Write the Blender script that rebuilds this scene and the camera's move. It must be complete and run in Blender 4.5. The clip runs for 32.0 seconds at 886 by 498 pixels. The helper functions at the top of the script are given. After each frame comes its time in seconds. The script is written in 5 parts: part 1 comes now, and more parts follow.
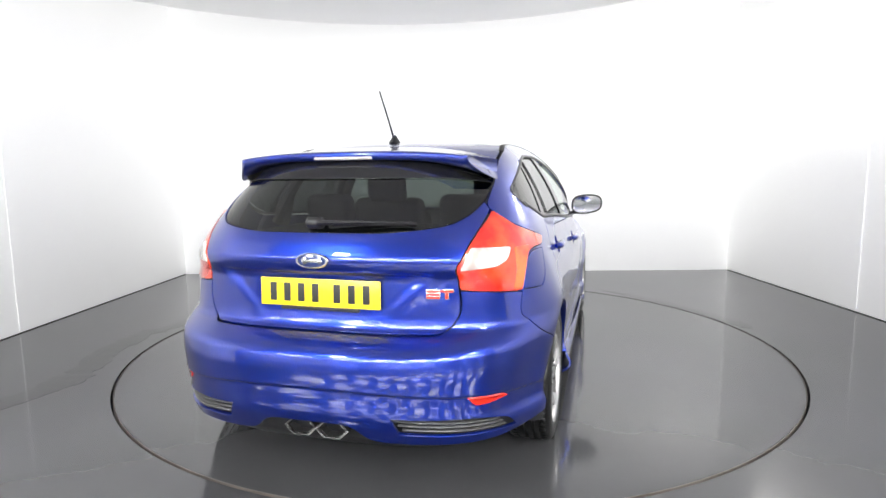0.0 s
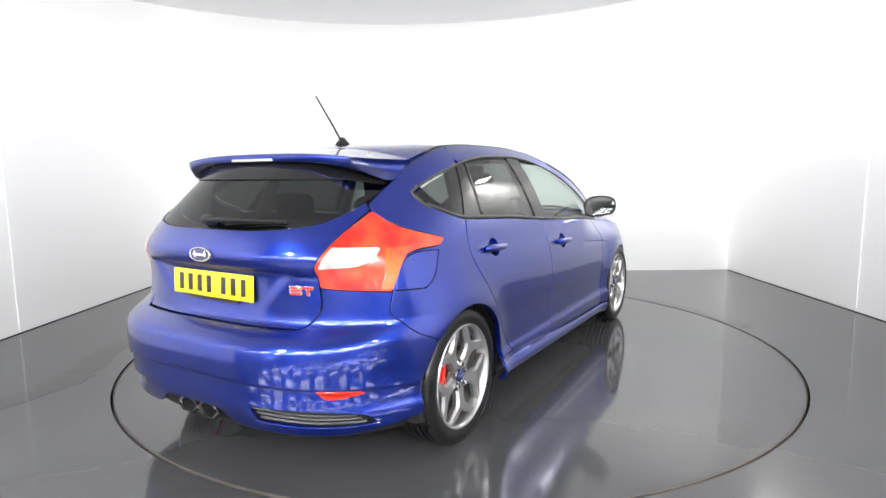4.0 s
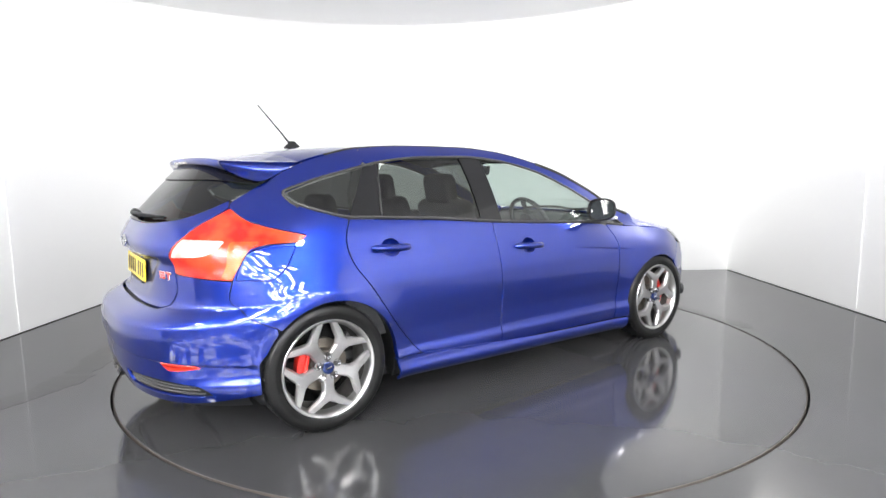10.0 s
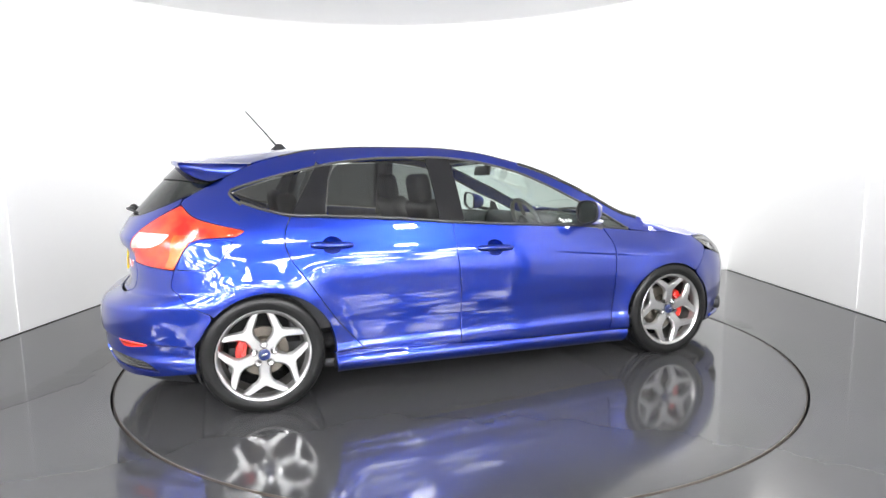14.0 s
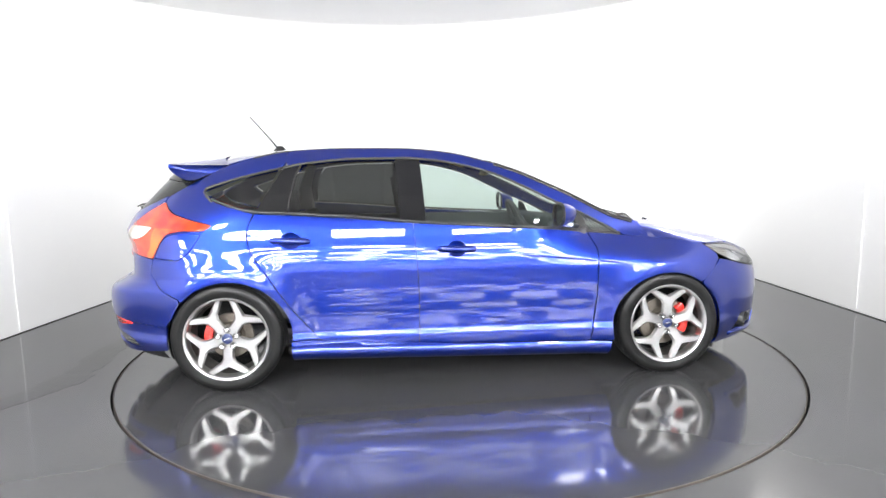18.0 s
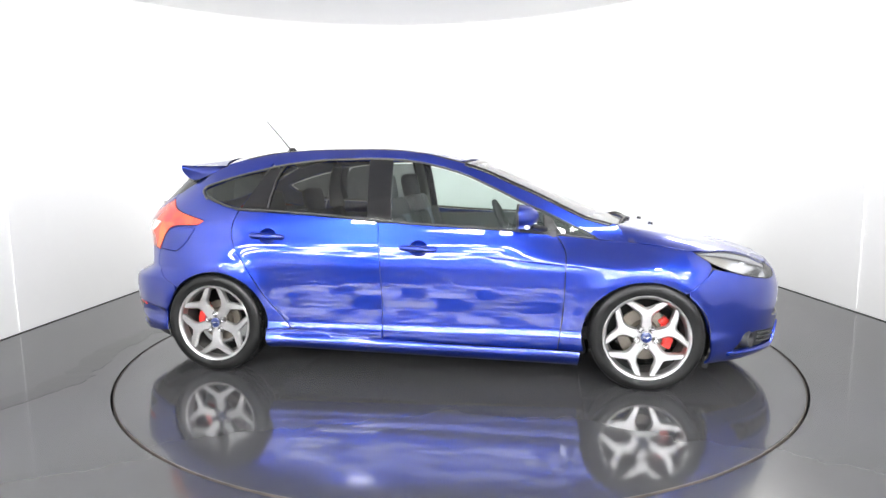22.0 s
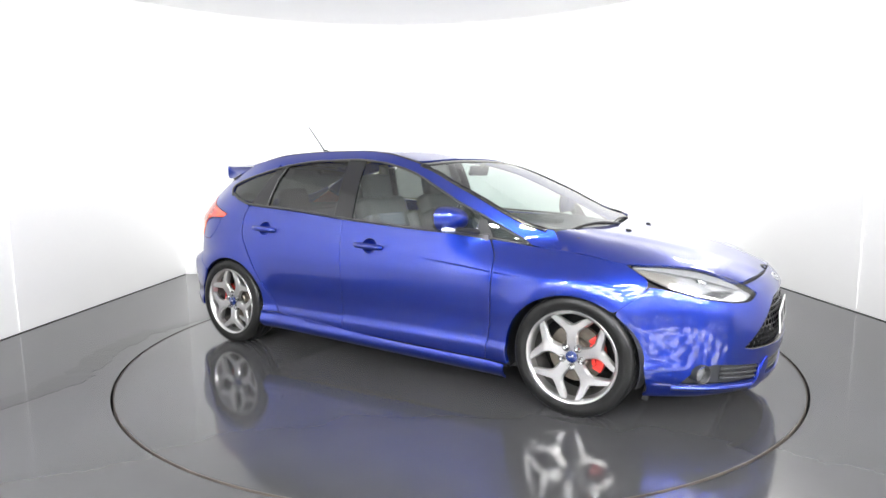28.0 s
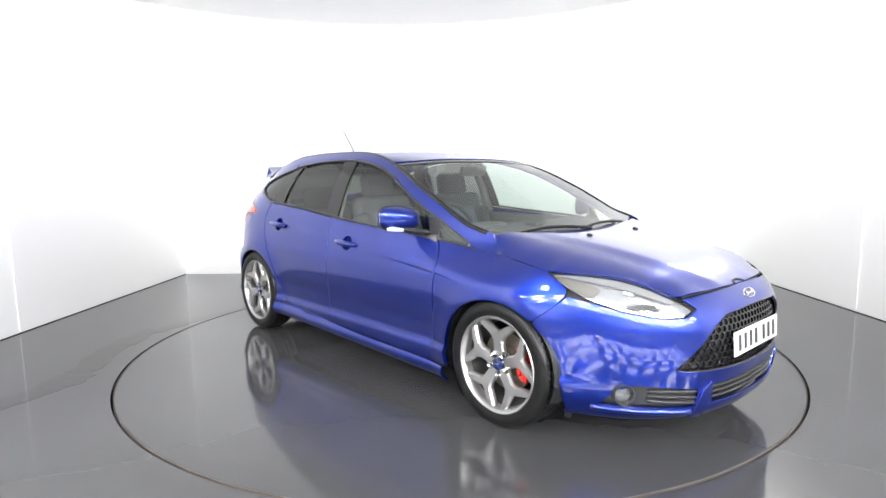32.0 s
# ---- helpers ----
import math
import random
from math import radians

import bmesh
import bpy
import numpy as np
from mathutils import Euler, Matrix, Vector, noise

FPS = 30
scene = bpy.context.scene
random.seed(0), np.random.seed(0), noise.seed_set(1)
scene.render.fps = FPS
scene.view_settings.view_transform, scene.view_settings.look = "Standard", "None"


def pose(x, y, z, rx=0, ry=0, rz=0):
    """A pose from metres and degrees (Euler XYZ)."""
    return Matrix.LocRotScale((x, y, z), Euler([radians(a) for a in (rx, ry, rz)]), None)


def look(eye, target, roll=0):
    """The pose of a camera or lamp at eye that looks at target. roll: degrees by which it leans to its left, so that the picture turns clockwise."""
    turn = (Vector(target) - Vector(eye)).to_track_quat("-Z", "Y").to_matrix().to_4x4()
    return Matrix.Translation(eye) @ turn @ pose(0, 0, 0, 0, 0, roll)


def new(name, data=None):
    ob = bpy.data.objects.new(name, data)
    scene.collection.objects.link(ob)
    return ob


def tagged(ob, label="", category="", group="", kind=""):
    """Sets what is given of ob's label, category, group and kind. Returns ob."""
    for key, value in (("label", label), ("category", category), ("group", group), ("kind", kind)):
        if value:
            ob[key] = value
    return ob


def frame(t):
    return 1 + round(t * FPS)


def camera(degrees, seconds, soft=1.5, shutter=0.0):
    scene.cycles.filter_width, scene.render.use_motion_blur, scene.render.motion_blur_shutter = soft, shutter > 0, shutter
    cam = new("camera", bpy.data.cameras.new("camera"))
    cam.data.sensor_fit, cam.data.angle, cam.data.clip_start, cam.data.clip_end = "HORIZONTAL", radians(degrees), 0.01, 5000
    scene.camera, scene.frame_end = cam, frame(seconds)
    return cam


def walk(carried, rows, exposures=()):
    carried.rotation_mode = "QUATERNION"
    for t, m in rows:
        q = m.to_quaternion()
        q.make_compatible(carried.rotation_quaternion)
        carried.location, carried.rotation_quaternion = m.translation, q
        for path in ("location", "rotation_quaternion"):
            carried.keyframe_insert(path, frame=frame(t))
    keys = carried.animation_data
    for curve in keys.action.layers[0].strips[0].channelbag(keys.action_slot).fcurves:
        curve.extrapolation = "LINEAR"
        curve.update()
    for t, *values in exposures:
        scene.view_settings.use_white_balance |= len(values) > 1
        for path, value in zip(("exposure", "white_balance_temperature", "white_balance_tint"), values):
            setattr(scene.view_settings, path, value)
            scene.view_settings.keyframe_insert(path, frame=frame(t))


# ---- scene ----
# ---- camera and walk ----
TURN0, TURN_RATE = 14.012 + 16 * 3.803, -3.803
EYE = (0.0, -4.301, 1.258)
cam = camera(73.91, 32.0, soft=1.6)
YAW, PITCH = radians(-0.949), radians(7.433)
AIM = (EYE[0] + math.sin(YAW) * math.cos(PITCH), EYE[1] + math.cos(YAW) * math.cos(PITCH), EYE[2] - math.sin(PITCH))
walk(cam, [(0, look(EYE, AIM, -0.643)), (32.0, look(EYE, AIM, -0.643))], exposures=[(0, 0.08), (8.0, 0.21), (14.0, 0.28), (22.0, 0.34), (32.0, 0.43)])

# ---- world and lights ----
world = bpy.data.worlds.new("world")
scene.world = world
world.use_nodes = True
world.node_tree.nodes["Background"].inputs[0].default_value = (0.75, 0.8, 0.9, 1)
world.node_tree.nodes["Background"].inputs[1].default_value = 0.02


def lamp(name, place, size, watts, colour=(1, 0.98, 0.95), aim=None):
    data = bpy.data.lights.new(name, "AREA")
    data.shape, data.size, data.size_y, data.energy, data.color = "RECTANGLE", size[0], size[1], watts, colour
    ob = new(name, data)
    ob.matrix_world = look(place, aim if aim else (place[0], place[1] + 1e-4, place[2] - 1))
    return ob


lamp("downlight_lamp", (3.25, 1.9, 3.05), (0.25, 0.25), 28, (1, 0.98, 0.94), (3.42, 1.9, 2.2))

# ---- materials ----


def material(name, colour, rough=0.5, metal=0.0, coat=0.0, grain=0.0, scale=20.0, bump=0.0, emit=0.0, spec=0.5, stretch=(1, 1, 1)):
    """A surface with its colour varied by noise at two scales, and a fine relief."""
    m = bpy.data.materials.new(name)
    m.use_nodes = True
    nt = m.node_tree
    b = nt.nodes["Principled BSDF"]
    b.inputs["Base Color"].default_value = (*colour, 1)
    b.inputs["Roughness"].default_value = rough
    b.inputs["Metallic"].default_value = metal
    b.inputs["Coat Weight"].default_value = coat
    b.inputs["Coat Roughness"].default_value = 0.02
    b.inputs["Specular IOR Level"].default_value = spec
    if emit:
        b.inputs["Emission Color"].default_value = (*colour, 1)
        b.inputs["Emission Strength"].default_value = emit
    if grain or bump:
        tc = nt.nodes.new("ShaderNodeTexCoord")
        mp = nt.nodes.new("ShaderNodeMapping")
        mp.inputs["Scale"].default_value = stretch
        nt.links.new(tc.outputs["Object"], mp.inputs[0])
        fine, broad = nt.nodes.new("ShaderNodeTexNoise"), nt.nodes.new("ShaderNodeTexNoise")
        for node, sc in ((fine, scale), (broad, scale / 9)):
            node.inputs["Scale"].default_value, node.inputs["Detail"].default_value = sc, 4
            nt.links.new(mp.outputs[0], node.inputs["Vector"])
        mix = nt.nodes.new("ShaderNodeMath")
        mix.operation = "ADD"
        nt.links.new(fine.outputs[0], mix.inputs[0])
        nt.links.new(broad.outputs[0], mix.inputs[1])
        ramp = nt.nodes.new("ShaderNodeMapRange")
        ramp.inputs[1].default_value, ramp.inputs[2].default_value = 0.6, 1.4
        ramp.inputs[3].default_value, ramp.inputs[4].default_value = 1 - grain, 1 + grain
        nt.links.new(mix.outputs[0], ramp.inputs[0])
        mul = nt.nodes.new("ShaderNodeVectorMath")
        mul.operation = "SCALE"
        mul.inputs[0].default_value = colour
        nt.links.new(ramp.outputs[0], mul.inputs["Scale"])
        nt.links.new(mul.outputs[0], b.inputs["Base Color"])
        if bump:
            bp = nt.nodes.new("ShaderNodeBump")
            bp.inputs["Strength"].default_value, bp.inputs["Distance"].default_value = bump, 0.004
            nt.links.new(fine.outputs[0], bp.inputs["Height"])
            nt.links.new(bp.outputs[0], b.inputs["Normal"])
    return m


def glazing(name, tint, gloss=1.0):
    """A thin sheet of glass: tinted see-through, with a mirror that grows towards grazing."""
    m = bpy.data.materials.new(name)
    m.use_nodes = True
    nt = m.node_tree
    nt.nodes.remove(nt.nodes["Principled BSDF"])
    clear, mirror, mix, lw = (nt.nodes.new(k) for k in ("ShaderNodeBsdfTransparent", "ShaderNodeBsdfGlossy", "ShaderNodeMixShader", "ShaderNodeLayerWeight"))
    clear.inputs[0].default_value = (*tint, 1)
    mirror.inputs["Roughness"].default_value = 0.01
    lw.inputs[0].default_value = 0.5
    power, scale = nt.nodes.new("ShaderNodeMath"), nt.nodes.new("ShaderNodeMath")
    power.operation, scale.operation = "POWER", "MULTIPLY_ADD"
    power.inputs[1].default_value = 5.0
    scale.inputs[1].default_value, scale.inputs[2].default_value = 0.92, 0.085 * gloss
    nt.links.new(lw.outputs["Facing"], power.inputs[0])
    nt.links.new(power.outputs[0], scale.inputs[0])
    nt.links.new(scale.outputs[0], mix.inputs[0])
    nt.links.new(clear.outputs[0], mix.inputs[1])
    nt.links.new(mirror.outputs[0], mix.inputs[2])
    nt.links.new(mix.outputs[0], nt.nodes["Material Output"].inputs[0])
    return m


def lens_material(name, dark, light, ridges):
    """Coloured lamp plastic, moulded with fine ridges inside; uneven bowl light painted as noise."""
    m = material(name, dark, 0.12, coat=1.0)
    nt = m.node_tree
    b = nt.nodes["Principled BSDF"]
    tc, no, wv, ramp, bp = (nt.nodes.new(k) for k in ("ShaderNodeTexCoord", "ShaderNodeTexNoise", "ShaderNodeTexWave", "ShaderNodeMix", "ShaderNodeBump"))
    ramp.data_type = "RGBA"
    no.inputs["Scale"].default_value, no.inputs["Detail"].default_value = 9.0, 2
    wv.inputs["Scale"].default_value, wv.bands_direction = ridges, "Z"
    bp.inputs["Strength"].default_value, bp.inputs["Distance"].default_value = 0.14, 0.002
    ramp.inputs[6].default_value, ramp.inputs[7].default_value = (*dark, 1), (*light, 1)
    mr = nt.nodes.new("ShaderNodeMapRange")
    mr.inputs[1].default_value, mr.inputs[2].default_value = 0.38, 0.62
    nt.links.new(tc.outputs["Object"], no.inputs["Vector"])
    nt.links.new(tc.outputs["Object"], wv.inputs["Vector"])
    nt.links.new(no.outputs[0], mr.inputs[0])
    nt.links.new(mr.outputs[0], ramp.inputs[0])
    nt.links.new(ramp.outputs[2], b.inputs["Base Color"])
    nt.links.new(wv.outputs[1], bp.inputs["Height"])
    nt.links.new(bp.outputs[0], b.inputs["Normal"])
    return m


PAINT = material("blue_paint", (0.007, 0.028, 0.30), 0.29, 0.88, 1.0, spec=0.3)
PAINT.node_tree.nodes["Principled BSDF"].inputs["Coat IOR"].default_value = 1.58
BLACK = material("black_plastic", (0.012, 0.012, 0.013), 0.5, grain=0.15, scale=300, bump=0.15)
GLOSS_BLACK = material("gloss_black", (0.008, 0.008, 0.009), 0.12)
TRIM = material("satin_trim", (0.055, 0.055, 0.055), 0.35, 0.4)
RUBBER = material("tyre_rubber", (0.008, 0.008, 0.008), 0.30, grain=0.2, scale=60, bump=0.06, spec=0.25)
# darker alloy copy: shade inside the rim and nut recesses put into colour
SHADED_ALLOY = material("alloy_shade", (0.11, 0.105, 0.10), 0.45, 0.6, grain=0.2, scale=40)
ALLOY = material("alloy", (0.53, 0.525, 0.52), 0.28, 0.92, grain=0.05, scale=60)
CHROME = material("chrome", (0.75, 0.75, 0.76), 0.08, 1.0)
STEEL = material("brake_steel", (0.17, 0.15, 0.125), 0.45, 0.8, grain=0.2, scale=50)
RED = material("caliper_red", (0.62, 0.02, 0.012), 0.3, coat=0.6)
CLOTH = material("dark_cloth", (0.06, 0.06, 0.063), 0.85, grain=0.08, scale=120, bump=0.05)
GREY_TRIM = material("grey_interior", (0.085, 0.085, 0.088), 0.7, grain=0.15, scale=90, bump=0.1)
LEATHER_BLUE = material("blue_cloth", (0.10, 0.115, 0.155), 0.7, grain=0.08, scale=90, bump=0.05)
LINER = material("headlining", (0.22, 0.215, 0.2), 0.9, grain=0.1, scale=90)
GLASS = glazing("clear_glass", (0.73, 0.81, 0.77))
PRIVACY = glazing("dark_glass", (0.19, 0.20, 0.19))
REAR_GLASS = glazing("rear_glass", (0.10, 0.12, 0.11))
LENS = glazing("clear_lens", (0.92, 0.93, 0.94))
RED_LENS = lens_material("red_lens", (0.42, 0.009, 0.003), (0.60, 0.048, 0.009), 40)
AMBER_LENS = lens_material("amber_lens", (0.50, 0.030, 0.005), (0.74, 0.13, 0.014), 40)
CLEAR_LENS = lens_material("white_lens", (0.34, 0.30, 0.26), (0.72, 0.69, 0.65), 60)
FOG_GLASS = material("fog_glass", (0.16, 0.165, 0.17), 0.12, 0.5, coat=1.0)
REFLECTOR = material("lamp_reflector", (0.60, 0.60, 0.61), 0.22, 0.65)
YELLOW = material("plate_yellow", (0.85, 0.62, 0.01), 0.35, coat=0.4)
WHITE_PLATE = material("plate_white", (0.85, 0.85, 0.83), 0.35, coat=0.4)
INK = material("plate_ink", (0.015, 0.015, 0.015), 0.5)
BADGE_BLUE = material("badge_blue", (0.006, 0.016, 0.09), 0.15, coat=1.0)
# ---- the body's surface: rings at each height, s runs along the side and round both ends ----
def hermite(*keys):
    """A smooth curve through pairs (x, y), flat where the keys turn."""
    kx, ky = np.array(keys[0::2], float), np.array(keys[1::2], float)
    d = np.diff(ky) / np.diff(kx)
    m = np.concatenate([[d[0]], np.where(d[1:] * d[:-1] > 0, 2 * d[1:] * d[:-1] / np.where(np.abs(d[1:] + d[:-1]) < 1e-9, 1, d[1:] + d[:-1]), 0), [d[-1]]])

    def value(x):
        x = np.clip(np.asarray(x, float), kx[0], kx[-1])
        i = np.clip(np.searchsorted(kx, x) - 1, 0, len(kx) - 2)
        h = kx[i + 1] - kx[i]
        t = (x - kx[i]) / h
        return ((1 + 2 * t) * (1 - t) ** 2 * ky[i] + t * (1 - t) ** 2 * h * m[i]
                + t * t * (3 - 2 * t) * ky[i + 1] + t * t * (t - 1) * h * m[i + 1])
    return value


HUB_X, HUB_Z, ARCH = 1.324, 0.318, 0.352
WIDTH = hermite(0.10, 0.79, 0.16, 0.825, 0.24, 0.862, 0.30, 0.869, 0.35, 0.855, 0.42, 0.856, 0.52, 0.866, 0.61, 0.871, 0.68, 0.870, 0.75, 0.862, 0.82, 0.848, 0.88, 0.830, 0.97, 0.805,
                1.08, 0.762, 1.18, 0.715, 1.28, 0.655, 1.36, 0.595, 1.44, 0.50)
NOSE = hermite(0.12, 2.05, 0.17, 2.18, 0.22, 2.205, 0.34, 2.219, 0.45, 2.226, 0.55, 2.219, 0.64, 2.188, 0.70, 2.14, 0.76, 2.05, 0.82, 1.92, 0.90, 1.70)
TAIL = hermite(0.14, 2.02, 0.22, 2.10, 0.43, 2.165, 0.52, 2.167, 0.575, 2.158, 0.592, 2.148, 0.605, 2.130, 0.640, 2.060, 0.665, 2.012, 0.72, 2.004, 0.84, 2.012, 0.895, 2.040, 0.925, 2.047, 0.97, 2.03,
               1.02, 2.00, 1.10, 1.93, 1.20, 1.84, 1.30, 1.74, 1.40, 1.62)
BACK0 = hermite(0.10, 1.20, 0.85, 1.20, 1.05, 1.05, 1.20, 0.85, 1.40, 0.75)
FRONT0, S_FRONT, S_REAR, NF, NR = 1.0, 2.6, -2.7, 2.7, 3.0


# the bumpers round the ends have no sill crease
END_WIDTH = hermite(0.10, 0.79, 0.16, 0.825, 0.24, 0.852, 0.34, 0.861, 0.45, 0.867, 0.55, 0.870, 0.65, 0.868, 0.75, 0.860, 0.82, 0.848, 0.88, 0.832)


def flare(x, z):
    """How far the wheel arches and the door's creases stand proud."""
    d = 0 * x
    for cx in (HUB_X, -HUB_X):
        r = np.hypot(x - cx, z - HUB_Z)
        d = d + 0.024 * np.exp(-((r - ARCH + 0.020) / 0.105) ** 2)
    # a crease that runs from the front handle forward into the wing
    line = 0.812 - 0.098 * x
    fade = np.clip((x - 0.40) / 0.30, 0, 1) * np.clip((1.02 - x) / 0.10, 0, 1)
    below = np.clip((line - z) / 0.012, 0, 1)
    d = d - 0.007 * fade * below * below * (3 - 2 * below) * np.exp(-np.clip(line - z, 0, 1) / 0.07)
    return d


def bend(a, n):
    """A quarter of a rounded square: along and across, for the angle a."""
    c, d = np.maximum(np.cos(a), 0), np.maximum(np.sin(a), 0)
    r = (c ** n + d ** n) ** (-1 / n)
    return r * d, r * c


def body(s, z, off=0.0):
    """Places on the body at ring place s and height z; past either end s runs on round the other side. Right is -y."""
    s, z = np.broadcast_arrays(np.asarray(s, float), np.asarray(z, float))
    left = (s > S_FRONT) | (s < S_REAR)
    s = np.where(s > S_FRONT, 2 * S_FRONT - s, np.where(s < S_REAR, 2 * S_REAR - s, s))
    w, b0 = WIDTH(z), BACK0(z)
    end = np.clip((s - 1.50) / 0.25, 0, 1)
    w = w + (END_WIDTH(z) - w) * end * end * (3 - 2 * end) * (z < 0.88)
    fx, fy = bend(np.clip((s - FRONT0) / (S_FRONT - FRONT0), 0, 1) * np.pi / 2, NF)
    rx, ry = bend(np.clip((-b0 - s) / (-S_REAR - b0), 0, 1) * np.pi / 2, NR)
    x = np.clip(s, -b0, FRONT0) + (NOSE(z) - FRONT0) * fx - (TAIL(z) - b0) * rx
    y = w * fy * ry
    y = y + flare(x, z) * np.clip(y / w * 4 - 2.6, 0, 1)
    # the body draws in towards the foot of the screen
    soft = lambda q: np.clip(q, 0, 1) ** 2 * (3 - 2 * np.clip(q, 0, 1))
    y = y - 0.095 * soft((x - 0.45) / 0.75) * (1 - soft((x - 1.22) / 0.36)) * soft((z - 0.70) / 0.20)
    # the crease across the rear bumper, with the lower part set back under it
    drop = (0.462 - 0.045 * (np.abs(y) / 0.72) ** 2.2) - z
    x = x + 0.014 * soft(drop / 0.010) * (1 - soft((drop - 0.03) / 0.10)) * soft((-x - 1.62) / 0.12)
    # the hollow for the number plate in the tailgate
    wide = 0.25 + 1.05 * np.clip(z - 0.69, 0, 0.2)
    hollow = soft(np.clip((0.884 - z) / 0.016, 0, 1)) * soft(np.clip((z - 0.665) / 0.03, 0, 1)) * soft(np.clip((wide + 0.045 - y) / 0.085, 0, 1))
    x = x + np.where(x < -1.7, 0.018 * hollow * np.clip((z - 0.665) / 0.20, 0.15, 1), 0)
    return np.stack([x, np.where(left, y, -y), z], -1)


def s_at(z, x=None, y=None, front=True):
    """The ring place on the right at height z where the body is at x (on the side) or at y (round an end)."""
    b0, w = float(BACK0(z)), float(WIDTH(z))
    if x is not None:
        if -b0 <= x <= FRONT0:
            return x
        front = x > 0
        n = NF if front else NR
        u = (x - FRONT0) / float(NOSE(z) - FRONT0) if front else (-x - b0) / float(TAIL(z) - b0)
        u = min(u, 1)
        q = (1 - u ** n) ** (1 / n)
    else:
        n = NF if front else NR
        q = min(1, abs(y) / w)
        u = (1 - q ** n) ** (1 / n)
    a = math.atan2(u, q) * 2 / math.pi
    return FRONT0 + (S_FRONT - FRONT0) * a if front else -b0 - (-S_REAR - b0) * a
# ---- end of surface ----
# ---- mesh helpers ----


def part(name, verts, faces, mat, parent=None, label="", normals=None, smooth=True):
    """Links one mesh as a part of a thing, or as a thing of its own."""
    me = bpy.data.meshes.new(name)
    me.from_pydata([tuple(v) for v in verts], [], [tuple(f) for f in faces])
    me.materials.append(mat)
    if smooth:
        me.polygons.foreach_set("use_smooth", [True] * len(me.polygons))
    if normals is not None:
        me.normals_split_custom_set_from_vertices([tuple(n) for n in normals])
    ob = new(name, me)
    ob.parent = parent
    return tagged(ob, label) if label else ob


def from_bm(name, bm, mat, parent=None, label="", smooth=True, angle=35):
    """Links a bmesh as one part, smooth but for its sharp edges."""
    bm.normal_update()
    for e in bm.edges:
        if len(e.link_faces) == 2 and e.calc_face_angle(0) > radians(angle):
            e.smooth = False
    me = bpy.data.meshes.new(name)
    bm.to_mesh(me)
    bm.free()
    me.materials.append(mat)
    if smooth:
        me.polygons.foreach_set("use_smooth", [True] * len(me.polygons))
    ob = new(name, me)
    ob.parent = parent
    return tagged(ob, label) if label else ob


def empty(name, parent=None):
    ob = new(name)
    ob.empty_display_size = 0.1
    ob.parent = parent
    return ob


def box(bm, size, m=Matrix(), bevel=0.0, segments=2):
    """A box with rounded edges, added to bm at the pose m."""
    made = bmesh.ops.create_cube(bm, size=1, matrix=Matrix.Diagonal((*size, 1)))["verts"]
    if bevel:
        edges = list({e for v in made for e in v.link_edges})
        got = bmesh.ops.bevel(bm, geom=edges, offset=bevel, segments=segments, affect="EDGES", profile=0.5)
        made = list({v for f in got["faces"] for v in f.verts} | {v for v in made if v.is_valid})
    bmesh.ops.transform(bm, matrix=m, verts=made)
    return made


def lathe(bm, profile, n=48, m=Matrix()):
    """Turns a list of (radius, height) round the z axis."""
    rings = []
    for r, h in profile:
        rings.append([bm.verts.new(m @ Vector((r * math.cos(2 * math.pi * k / n), r * math.sin(2 * math.pi * k / n), h))) for k in range(n)])
    for a, b in zip(rings, rings[1:]):
        for k in range(n):
            bm.faces.new((a[k], a[(k + 1) % n], b[(k + 1) % n], b[k]))
    return rings


def tube(bm, points, radius, n=8, flat=1.0):
    """A round bar along points; radius may be a list."""
    pts = [Vector(q) for q in points]
    rad = radius if isinstance(radius, (list, tuple)) else [radius] * len(pts)
    rings, up = [], Vector((0, 0, 1))
    for i, q in enumerate(pts):
        t = (pts[min(i + 1, len(pts) - 1)] - pts[max(i - 1, 0)]).normalized()
        a = t.cross(up if abs(t.z) < 0.95 else Vector((0, 1, 0))).normalized()
        b = a.cross(t)
        rings.append([bm.verts.new(q + rad[i] * (a * math.cos(2 * math.pi * k / n) + b * flat * math.sin(2 * math.pi * k / n))) for k in range(n)])
    for a, b in zip(rings, rings[1:]):
        for k in range(n):
            bm.faces.new((a[k], a[(k + 1) % n], b[(k + 1) % n], b[k]))
    for r in (rings[0][::-1], rings[-1]):
        bm.faces.new(r)


def rounded(points, step=0.02, soft=0.45):
    """A closed outline with its corners rounded; a third number gives a corner's own radius."""
    pts = [(Vector(q[:2]), q[2] if len(q) > 2 else None) for q in points]
    out = []
    for i, (q, r) in enumerate(pts):
        a, b = pts[i - 1][0] - q, pts[(i + 1) % len(pts)][0] - q
        la, lb = a.length, b.length
        cut = soft * min(la, lb) if r is None else min(r, 0.49 * min(la, lb))
        if cut < 1e-4:
            out.append(q)
            continue
        p0, p1 = q + a / la * cut, q + b / lb * cut
        for k in range(5):
            t = k / 4
            out.append(p0 * (1 - t) ** 2 + q * 2 * t * (1 - t) + p1 * t * t)
    res = []
    for i, q in enumerate(out):
        nx = out[(i + 1) % len(out)]
        d = (nx - q).length
        if d < 1e-5:
            continue
        for k in range(max(1, int(math.ceil(d / step)))):
            res.append(q + (nx - q) * k / max(1, int(math.ceil(d / step))))
    res = np.array([tuple(q) for q in res])
    area = np.sum(res[:, 0] * np.roll(res[:, 1], -1) - np.roll(res[:, 0], -1) * res[:, 1])
    return res if area > 0 else res[::-1]


